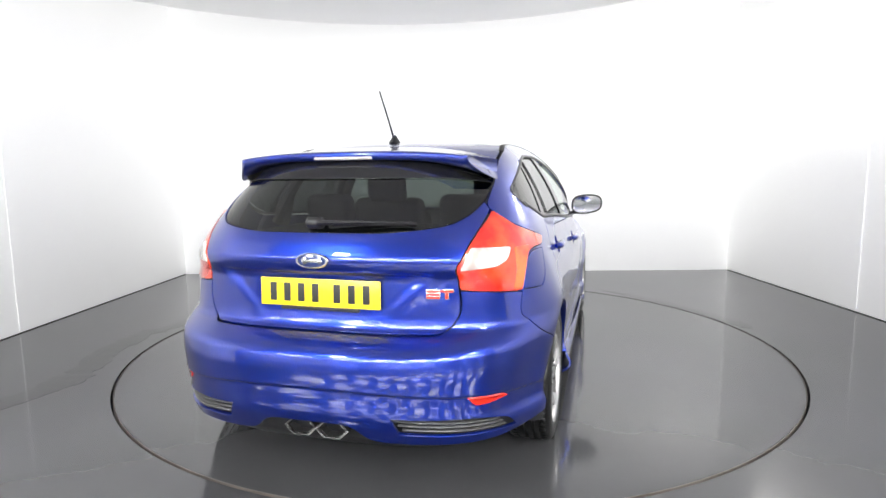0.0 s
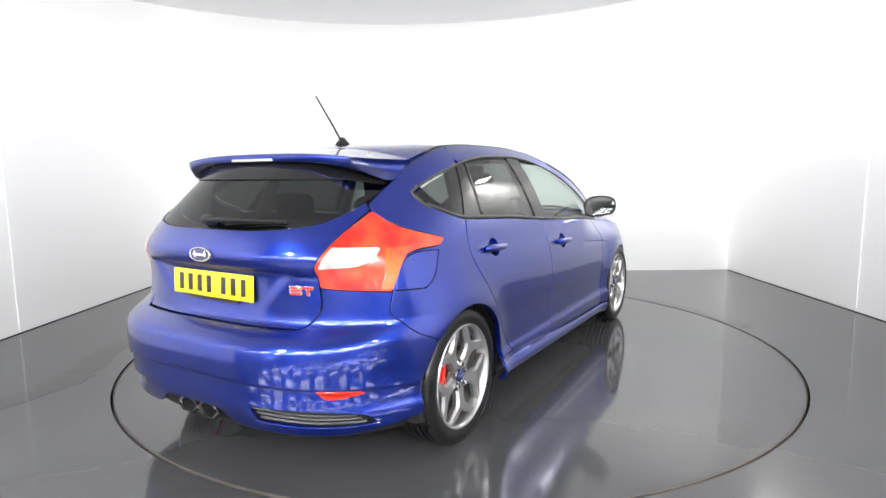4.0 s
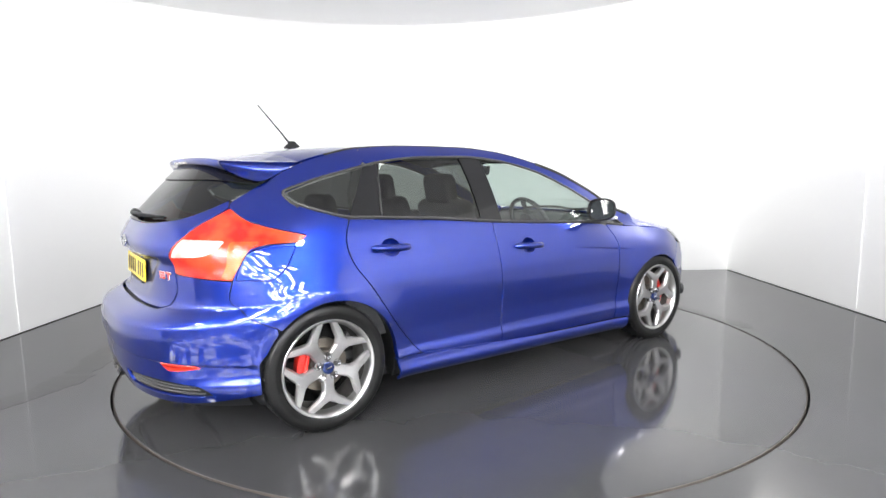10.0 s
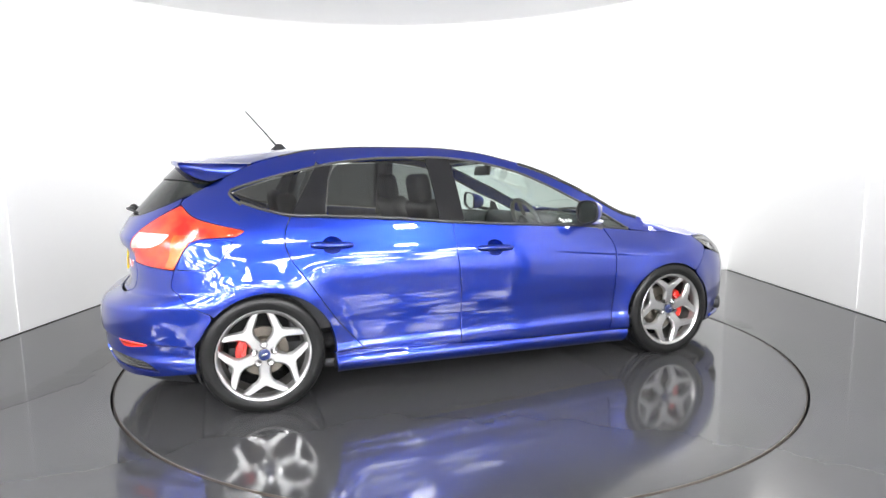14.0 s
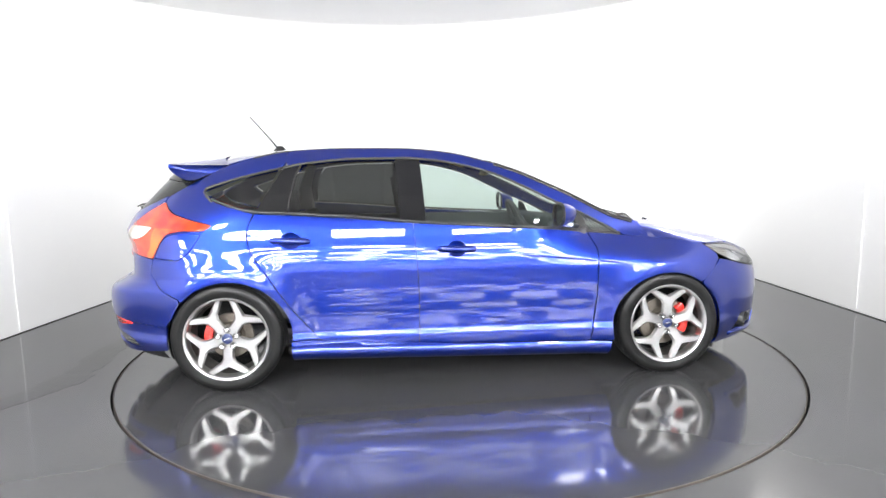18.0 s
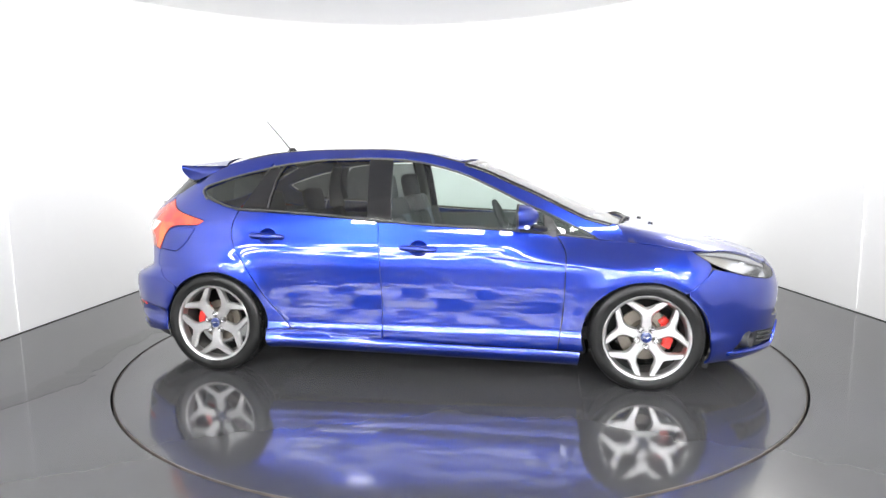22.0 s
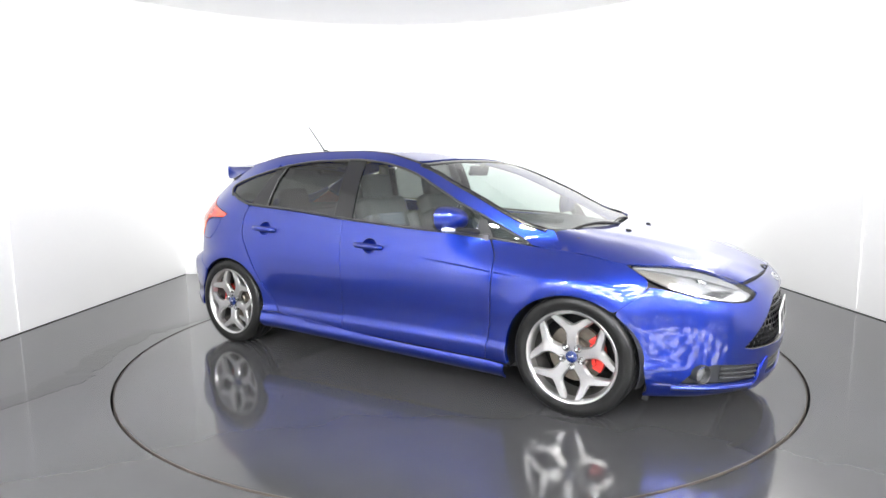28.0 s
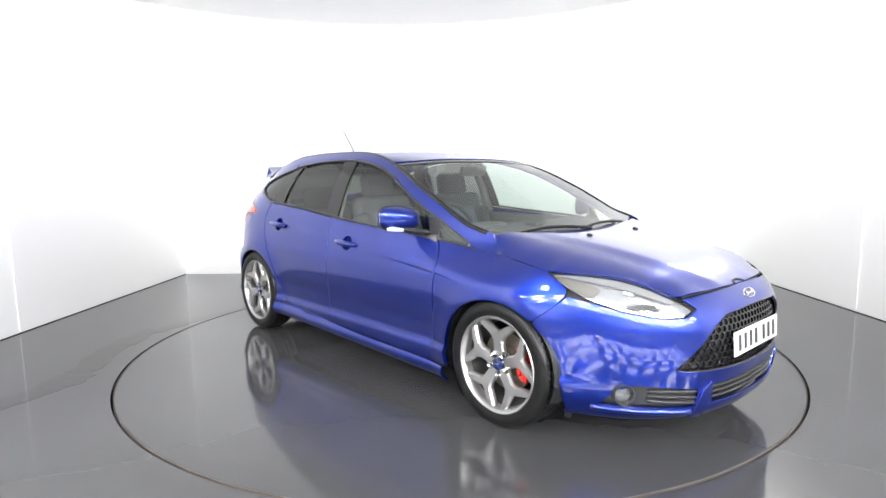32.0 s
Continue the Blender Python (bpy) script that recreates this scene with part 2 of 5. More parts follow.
def inside(poly, q):
    x, y = q[:, 0][:, None], q[:, 1][:, None]
    x0, y0 = poly[:, 0][None], poly[:, 1][None]
    x1, y1 = np.roll(poly[:, 0], -1)[None], np.roll(poly[:, 1], -1)[None]
    with np.errstate(divide="ignore", invalid="ignore"):
        cross = ((y0 > y) != (y1 > y)) & (x < (x1 - x0) * (y - y0) / (y1 - y0) + x0)
    return cross.sum(1) % 2 == 1


def normals_of(f, a, b):
    e = 1e-3
    n = np.cross(f(a + e, b) - f(a - e, b), f(a, b + e) - f(a, b - e))
    return n / np.maximum(np.linalg.norm(n, axis=1), 1e-12)[:, None]


def shrunk(loop, d):
    """A closed outline drawn in by d, to leave an open joint beside its neighbour."""
    t = np.roll(loop, -1, 0) - np.roll(loop, 1, 0)
    t = t / np.maximum(np.linalg.norm(t, axis=1), 1e-9)[:, None]
    return loop + np.stack([-t[:, 1], t[:, 0]], 1) * d


def panel(name, f, outline, mat, parent, label="", step=0.035, edge=0.012, holes=(), off=0.0, mirror=False, lip=0.0015, extra=None, gap=None):
    """A sheet cut to an outline on the surface f(a, b), with rounded, turned-in edges all round, also round its holes."""
    gap = (0.0012 if mat is PAINT else 0.0) if gap is None else gap
    if gap:
        outline = shrunk(outline, gap)
    loops = [outline] + [h[::-1] for h in holes]
    allb = np.concatenate(loops)
    lo, hi = outline.min(0), outline.max(0)
    grid = np.stack(np.meshgrid(np.arange(lo[0], hi[0], step), np.arange(lo[1], hi[1], step)), -1).reshape(-1, 2)
    keep = inside(outline, grid)
    for h in holes:
        keep &= ~inside(h, grid)
    grid = grid[keep]
    if extra is not None:
        near = np.sqrt(((grid[:, None] - extra[None]) ** 2).sum(-1)).min(1)
        ok = inside(outline, extra)
        for h in holes:
            ok &= ~inside(h, extra)
        grid = np.concatenate([grid[near > 0.012], extra[ok]])
    if len(grid):
        d = np.full(len(grid), 9.0)
        for k in range(0, len(allb), 64):
            d = np.minimum(d, np.sqrt(((grid[:, None] - allb[None, k:k + 64]) ** 2).sum(-1)).min(1))
        grid = grid[d > (0.45 * step if extra is None else 0.008)]
    pts = np.concatenate([allb, grid])
    edges, at = [], 0
    for l in loops:
        edges += [(at + k, at + (k + 1) % len(l)) for k in range(len(l))]
        at += len(l)
    from mathutils.geometry import delaunay_2d_cdt
    cv, _, cf, _, _, _ = delaunay_2d_cdt([Vector(q) for q in pts], edges, [], 0, 1e-6, False)
    q = np.array([tuple(c) for c in cv])
    tri = np.array([t for t in cf if len(t) == 3])
    mid = q[tri].mean(1)
    ok = inside(outline, mid)
    for h in holes:
        ok &= ~inside(h, mid)
    tri = tri[ok]
    area = np.cross(q[tri[:, 1]] - q[tri[:, 0]], q[tri[:, 2]] - q[tri[:, 0]])
    tri = np.where((area < 0)[:, None], tri[:, ::-1], tri)
    n = normals_of(f, q[:, 0], q[:, 1])
    P = f(q[:, 0], q[:, 1]) + n * off
    verts, norms, faces = [P], [n], [tuple(t) for t in tri]
    count = len(P)
    if edge:
        for l in loops:
            ln = normals_of(f, l[:, 0], l[:, 1])
            lp = f(l[:, 0], l[:, 1]) + ln * off
            tang = np.roll(lp, -1, 0) - np.roll(lp, 1, 0)
            out = np.cross(tang, ln)
            out /= np.maximum(np.linalg.norm(out, axis=1), 1e-9)[:, None]
            k = len(l)
            rows = [(lp, ln), (lp + out * lip * 0.7 - ln * lip * 0.4, (ln + out) / 1.414), (lp + out * lip - ln * lip * 1.2, out), (lp + out * lip - ln * edge, out)]
            for rp, rn in rows:
                verts.append(rp)
                norms.append(rn)
            for j in range(3):
                a0, b0 = count + j * k, count + (j + 1) * k
                faces += [(a0 + i, b0 + i, b0 + (i + 1) % k, a0 + (i + 1) % k) for i in range(k)]
            count += 4 * k
    V, N = np.concatenate(verts), np.concatenate(norms)
    if mirror:
        V, N = V * [1, -1, 1], N * [1, -1, 1]
        faces = [t[::-1] for t in faces]
    return part(name, V, faces, mat, parent, label, N)


def strip(name, f, path, width, mat, parent, label="", off=0.002, height=0.006, mirror=False, closed=False):
    """A raised bead of a given width that follows a path on the surface f."""
    p = np.array(path, float)
    if closed:
        p = np.concatenate([p, p[:1]])
    d = np.concatenate([[0], np.cumsum(np.linalg.norm(np.diff(p, axis=0), axis=1))])
    k = max(4, int(d[-1] / 0.02))
    u = np.linspace(0, d[-1], k)
    q = np.stack([np.interp(u, d, p[:, 0]), np.interp(u, d, p[:, 1])], 1)
    n = normals_of(f, q[:, 0], q[:, 1])
    P = f(q[:, 0], q[:, 1])
    t = np.gradient(P, axis=0)
    w = np.cross(t, n)
    w /= np.maximum(np.linalg.norm(w, axis=1), 1e-9)[:, None]
    rows = [P - w * width / 2 + n * (off - 0.004), P - w * width * 0.42 + n * (off + height * 0.8), P + n * (off + height), P + w * width * 0.42 + n * (off + height * 0.8), P + w * width / 2 + n * (off - 0.004)]
    V = np.concatenate(rows)
    faces = [(r * k + i, r * k + i + 1, (r + 1) * k + i + 1, (r + 1) * k + i) for r in range(4) for i in range(k - 1)]
    faces += [(0, k, 2 * k, 3 * k, 4 * k), (k - 1, 5 * k - 1, 4 * k - 1, 3 * k - 1, 2 * k - 1)]
    if mirror:
        V = V * [1, -1, 1]
        faces = [t[::-1] for t in faces]
    return part(name, V, faces, mat, parent, label)


def grid_sheet(f, a0, a1, b0, b1, na, nb):
    """Places and faces of a plain grid on f."""
    A, B = np.meshgrid(np.linspace(a0, a1, na), np.linspace(b0, b1, nb))
    V = f(A.ravel(), B.ravel())
    return V, [(j * na + i, j * na + i + 1, (j + 1) * na + i + 1, (j + 1) * na + i) for j in range(nb - 1) for i in range(na - 1)]
# ---- the studio ----
ROOM_X, BACK_Y, FAR_Y, WALL_H, DISC_R, DISC_X, WALL_END = 3.45, 3.10, -19.0, 3.75, 2.258, 0.016, -3.5


def slab(name, size, m, mat, label, category, bevel=0.0):
    bm = bmesh.new()
    box(bm, size, m, bevel)
    return tagged(from_bm(name, bm, mat), label, category, kind="structure")


def floor_material():
    """Dark grey floor paint under a clear sealer, with faint rolling marks and scuffs."""
    m = material("floor_paint", (0.050, 0.050, 0.052), 0.16, grain=0.10, scale=3.0, spec=0.5)
    nt = m.node_tree
    b = nt.nodes["Principled BSDF"]
    tc, no, mr = nt.nodes.new("ShaderNodeTexCoord"), nt.nodes.new("ShaderNodeTexNoise"), nt.nodes.new("ShaderNodeMapRange")
    no.inputs["Scale"].default_value, no.inputs["Detail"].default_value = 1.6, 6
    mr.inputs[3].default_value, mr.inputs[4].default_value = 0.055, 0.115
    nt.links.new(tc.outputs["Object"], no.inputs["Vector"])
    nt.links.new(no.outputs[0], mr.inputs[0])
    nt.links.new(mr.outputs[0], b.inputs["Roughness"])
    return m


FLOOR = floor_material()
# near-black that paints the shade in the disc's pit and wall-foot gap
DARK_GAP = material("gap_shadow", (0.01, 0.01, 0.01), 0.9)
# added emission stands for light on walls and soffit, which hold no lamps
LIT_WALL = material("white_wall_glow", (0.8, 0.8, 0.8), 0.6, emit=0.56)
WALL = material("white_wall_paint", (0.80, 0.80, 0.80), 0.6, grain=0.02, scale=1.2)
SIDE_WALL = material("side_wall_glow", (0.8, 0.8, 0.8), 0.6, emit=0.47)
LIT_CEIL = material("soffit_glow", (0.8, 0.8, 0.8), 0.6, emit=0.20)
CEIL = material("ceiling_paint", (0.78, 0.78, 0.78), 0.75, grain=0.015, scale=1.5)
STUDIO_LIGHT = material("studio_lamp", (1.0, 0.99, 0.97), 0.5, emit=190.0)
HALL_LIGHT = material("hall_light", (0.97, 0.98, 1.0), 0.5, emit=60.0)
HALL_WALL = material("hall_wall", (0.40, 0.405, 0.415), 0.7, grain=0.08, scale=0.8)

# floor: a sheet with a round hole for the turning disc
bm = bmesh.new()
n = 160
inner = [bm.verts.new((DISC_X + math.cos(2 * math.pi * k / n) * (DISC_R + 0.009), math.sin(2 * math.pi * k / n) * (DISC_R + 0.009), 0)) for k in range(n)]
deep = [bm.verts.new((v.co.x, v.co.y, -0.06)) for v in inner]
rim = []
for k in range(n):
    a = 2 * math.pi * k / n
    c, s = math.cos(a), math.sin(a)
    scale = min((ROOM_X + 6.5) / max(abs(c), 1e-6), ((BACK_Y + 0.15) if s > 0 else -FAR_Y) / max(abs(s), 1e-6))
    rim.append(bm.verts.new((c * scale, s * scale, 0)))
for k in range(n):
    j = (k + 1) % n
    bm.faces.new((inner[k], rim[k], rim[j], inner[j]))
    bm.faces.new((deep[k], inner[k], inner[j], deep[j]))
tagged(from_bm("floor", bm, FLOOR, smooth=False), "dark grey glossy sealed studio floor", "floor", kind="structure")
bm = bmesh.new()
lathe(bm, [(0.001, -0.06), (DISC_R + 0.02, -0.06)], 96, pose(DISC_X, 0, 0))
tagged(from_bm("pit", bm, DARK_GAP), "dark shallow pit under the turning disc", "pit", kind="structure")

slab("wall_back", (2 * ROOM_X + 0.3, 0.12, WALL_H), pose(0, BACK_Y + 0.06, WALL_H / 2), LIT_WALL, "white back wall with added glow", "wall")
LEAN, MID_Y = radians(1.9), (BACK_Y + WALL_END) / 2
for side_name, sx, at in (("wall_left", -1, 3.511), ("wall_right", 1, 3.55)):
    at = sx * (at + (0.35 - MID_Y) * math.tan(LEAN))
    slab(side_name, (0.12, BACK_Y - WALL_END, WALL_H), pose(at + sx * 0.06, MID_Y, WALL_H / 2, 0, 0, sx * 1.9), SIDE_WALL, "white side wall with added glow", "wall")
    # dark strip painted in for the shadow gap where wall meets floor
    slab("wall_foot_shade", (0.008, BACK_Y - WALL_END - 0.04, 0.006), pose(at - sx * 0.003, MID_Y - 0.02, 0.003, 0, 0, sx * 1.9), DARK_GAP, "thin dark strip for the shadow gap at the foot of the wall", "trim")
# the joints get the same added glow as the walls
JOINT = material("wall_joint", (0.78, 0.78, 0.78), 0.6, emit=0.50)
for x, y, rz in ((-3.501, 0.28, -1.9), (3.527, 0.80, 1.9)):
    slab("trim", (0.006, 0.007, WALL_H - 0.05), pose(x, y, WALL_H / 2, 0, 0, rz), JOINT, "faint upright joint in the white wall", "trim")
# the hall behind the camera, that the paint mirrors
FAR_H, FAR_M = WALL_END - FAR_Y + 0.1, (WALL_END + FAR_Y) / 2
slab("hall_wall_left", (0.12, FAR_H, WALL_H), pose(-9.9, FAR_M, WALL_H / 2), HALL_WALL, "plain grey hall wall", "wall")
slab("hall_wall_right", (0.12, FAR_H, WALL_H), pose(9.9, FAR_M, WALL_H / 2), HALL_WALL, "plain grey hall wall", "wall")
slab("hall_wall_back", (20, 0.12, WALL_H), pose(0, FAR_Y, WALL_H / 2), HALL_WALL, "plain grey hall wall", "wall")
for sx in (-1, 1):
    slab("hall_return", (6.3, 0.12, WALL_H), pose(sx * (ROOM_X + 3.32), WALL_END, WALL_H / 2), HALL_WALL, "plain grey return wall of the hall", "wall")
slab("ceiling", (20.2, BACK_Y - FAR_Y + 0.4, 0.1), pose(0, (BACK_Y + FAR_Y) / 2, WALL_H + 0.05), CEIL, "white painted ceiling", "ceiling")

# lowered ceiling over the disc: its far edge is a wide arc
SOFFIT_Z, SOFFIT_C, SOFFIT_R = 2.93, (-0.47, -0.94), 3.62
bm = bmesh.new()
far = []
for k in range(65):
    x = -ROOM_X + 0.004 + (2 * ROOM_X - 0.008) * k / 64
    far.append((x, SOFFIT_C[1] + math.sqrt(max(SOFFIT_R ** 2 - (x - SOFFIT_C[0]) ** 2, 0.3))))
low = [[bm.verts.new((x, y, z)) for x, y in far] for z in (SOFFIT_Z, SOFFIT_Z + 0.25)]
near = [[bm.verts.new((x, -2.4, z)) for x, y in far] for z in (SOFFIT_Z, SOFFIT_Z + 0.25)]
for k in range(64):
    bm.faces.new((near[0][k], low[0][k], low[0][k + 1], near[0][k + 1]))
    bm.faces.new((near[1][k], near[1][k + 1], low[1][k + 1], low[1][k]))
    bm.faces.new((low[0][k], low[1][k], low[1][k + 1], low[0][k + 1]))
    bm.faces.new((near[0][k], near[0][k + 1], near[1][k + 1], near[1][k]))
tagged(from_bm("ceiling_soffit", bm, LIT_CEIL), "white lowered ceiling with a curved far edge and added glow", "ceiling", kind="structure")

# the disc
disc = empty("turntable")
tagged(disc, "dark grey glossy round turntable flush with the floor", "turntable")
bm = bmesh.new()
lathe(bm, [(0.0005, 0), (1.0, 0), (2.0, 0), (DISC_R - 0.014, 0), (DISC_R - 0.010, -0.002), (DISC_R - 0.009, -0.05)], 192)
from_bm("plate", bm, FLOOR, disc, "grey painted top plate", smooth=False)
bm = bmesh.new()
lathe(bm, [(DISC_R - 0.0085, -0.05), (DISC_R - 0.0085, 0.0), (DISC_R - 0.008, 0.001), (DISC_R - 0.0045, 0.001), (DISC_R - 0.004, 0.0), (DISC_R - 0.004, -0.05)], 192)
from_bm("rim_band", bm, material("rim_steel", (0.085, 0.070, 0.060), 0.45, 0.3, grain=0.3, scale=12), disc, "thin worn metal edge band")


WET = material("wet_floor", (0.036, 0.035, 0.034), 0.10, grain=0.45, scale=9, spec=0.36)


def wet_trail(path, seed):
    """A thin film of water on the floor with an uneven edge; path gives x, y and half the width."""
    rnd = random.Random(seed)
    at = [hermite(*[v for k, q in enumerate(path) for v in (k, q[i])]) for i in range(3)]
    n = 120
    us = np.linspace(0, len(path) - 1, n)
    ragged = [np.convolve([rnd.uniform(0.25, 1.45) for _ in range(n + 4)], [0.1, 0.2, 0.4, 0.2, 0.1], "valid") for _ in range(2)]
    c = np.stack([at[0](us), at[1](us)], 1)
    t = np.gradient(c, axis=0)
    t /= np.linalg.norm(t, axis=1)[:, None]
    side = np.stack([-t[:, 1], t[:, 0]], 1)
    bm = bmesh.new()
    rows = []
    for k in range(n):
        w = float(at[2](us[k])) * (0.1 if k in (0, n - 1) else 1)
        l, r = w * ragged[0][k], w * ragged[1][k]
        rows.append([bm.verts.new((*(c[k] + side[k] * d), z)) for d, z in ((l + 0.006, 0.0007), (l, 0.0008), (-r, 0.0008), (-r - 0.006, 0.0007))])
    for p, q in zip(rows, rows[1:]):
        for k in range(3):
            bm.faces.new((p[k], p[k + 1], q[k + 1], q[k]))
    bmesh.ops.recalc_face_normals(bm, faces=bm.faces)
    tagged(from_bm("floor_wet_trail", bm, WET), "thin dark wet trail on the grey floor", "wet patch", kind="structure")


wet_trail([(-2.80, -1.60, 0.10), (-2.52, -1.18, 0.10), (-2.40, -0.82, 0.12), (-2.44, -0.48, 0.10), (-2.50, -0.05, 0.09), (-2.47, 0.28, 0.10), (-2.36, 0.50, 0.08), (-2.11, 1.02, 0.07), (-1.9, 1.35, 0.03)], 3)
wet_trail([(1.60, 1.85, 0.03), (1.86, 1.52, 0.06), (2.12, 1.05, 0.05), (2.31, 0.55, 0.07), (2.36, 0.30, 0.03)], 8)


def ceiling_panel(place, size, glow):
    """A square light panel with a white frame, hung under a ceiling."""
    ob = empty("light_panel")
    tagged(ob, "white framed ceiling light panel, switched on", "ceiling light", "ceiling lights")
    ob.matrix_world = pose(*place)
    bm = bmesh.new()
    box(bm, (size[0], size[1], 0.012), pose(0, 0, -0.012), 0.002)
    from_bm("diffuser", bm, glow, ob, "glowing white diffuser")
    bm = bmesh.new()
    for sx, sy, w, h in ((0, 1, size[0] + 0.06, 0.03), (0, -1, size[0] + 0.06, 0.03), (1, 0, 0.03, size[1]), (-1, 0, 0.03, size[1])):
        box(bm, (w, h, 0.03), pose(sx * (size[0] / 2 + 0.015), sy * (size[1] / 2 + 0.015), -0.012), 0.003)
    from_bm("frame", bm, WALL, ob)
    return ob


for iy in range(8):
    for ix in range(9):
        ceiling_panel((-8.4 + 2.1 * ix + 0.6 * (iy % 2), -7.2 - 1.5 * iy, WALL_H - 0.004), (1.25, 0.48), HALL_LIGHT)


def studio_lamp(x, y, z, aim):
    """A square studio lamp hung from the ceiling on one rod, turned to the disc."""
    ob = empty("studio_light")
    tagged(ob, "square white studio light hung from the ceiling, switched on", "studio light", "studio lights")
    ob.matrix_world = pose(x, y, 0, 0, 0, math.degrees(math.atan2(aim[1] - y, aim[0] - x)))
    tilt = math.degrees(math.atan2(z - aim[2], math.hypot(aim[0] - x, aim[1] - y)))
    head = pose(0, 0, z, 0, tilt, 0)
    bm = bmesh.new()
    box(bm, (0.01, 0.30, 0.30), head @ pose(0.05, 0, 0), 0.003)
    from_bm("diffuser", bm, STUDIO_LIGHT, ob, "glowing white front")
    bm = bmesh.new()
    for sy, sz, bw, bh in ((0, 1, 0.36, 0.03), (0, -1, 0.36, 0.03), (1, 0, 0.03, 0.30), (-1, 0, 0.03, 0.30)):
        box(bm, (0.10, bw, bh), head @ pose(0.01, sy * 0.165, sz * 0.165), 0.004)
    box(bm, (0.02, 0.30, 0.30), head @ pose(-0.04, 0, 0), 0.004)
    from_bm("light_box", bm, BLACK, ob, "black light housing")
    bm = bmesh.new()
    tube(bm, [(-0.05, 0, z), (-0.05, 0, WALL_H)], 0.014, 8)
    from_bm("rod", bm, BLACK, ob)


for px in (-2.3, 2.3):
    studio_lamp(px, -4.0, 2.95, (px * 0.25, 0.6, 0.7))
# ---- the car ----
car = empty("car")
tagged(car, "metallic blue five-door hatchback car on silver alloy wheels", "car")


def mapped(pts):
    """Points (x, z) on the right side as ring places."""
    return [(s_at(q[1], x=q[0]), *q[1:]) for q in pts]


ARCHES = {True: (1.312, 0.350, 0.322), False: (-1.298, 0.352, 0.336)}


def arch(front, a0, a1, n=16):
    cx, rx, rz = ARCHES[front]
    return [(cx + rx * math.cos(radians(a0 + (a1 - a0) * k / n)), HUB_Z + rz * math.sin(radians(a0 + (a1 - a0) * k / n))) for k in range(n + 1)]


RAIL = hermite(-1.60, 1.205, -1.516, 1.235, -1.33, 1.315, -1.15, 1.362, -0.99, 1.392, -0.64, 1.408, -0.29, 1.405, -0.04, 1.382, 0.23, 1.32, 0.40, 1.265,
               0.57, 1.19, 0.74, 1.112, 0.91, 1.025, 1.0, 0.983, 1.135, 0.945, 1.2, 0.91)
BELT = hermite(-1.45, 1.135, -1.30, 1.075, -1.15, 1.038, -0.98, 1.028, -0.62, 1.005, -0.22, 0.968, 0.21, 0.938, 0.62, 0.915, 0.81, 0.893, 1.06, 0.863)
HEAD = hermite(-1.45, 1.18, -1.24, 1.243, -0.98, 1.302, -0.90, 1.318, -0.60, 1.347, -0.29, 1.350, -0.05, 1.328, 0.23, 1.262, 0.46, 1.162, 0.65, 1.068, 0.78, 1.012, 0.95, 0.925, 1.06, 0.866)

def dish_hole(hx, hz):
    return rounded([(hx + 0.057 * math.cos(a), hz + 0.048 * math.sin(a)) for a in np.linspace(0, 2 * math.pi, 21)[:-1]], step=0.01)


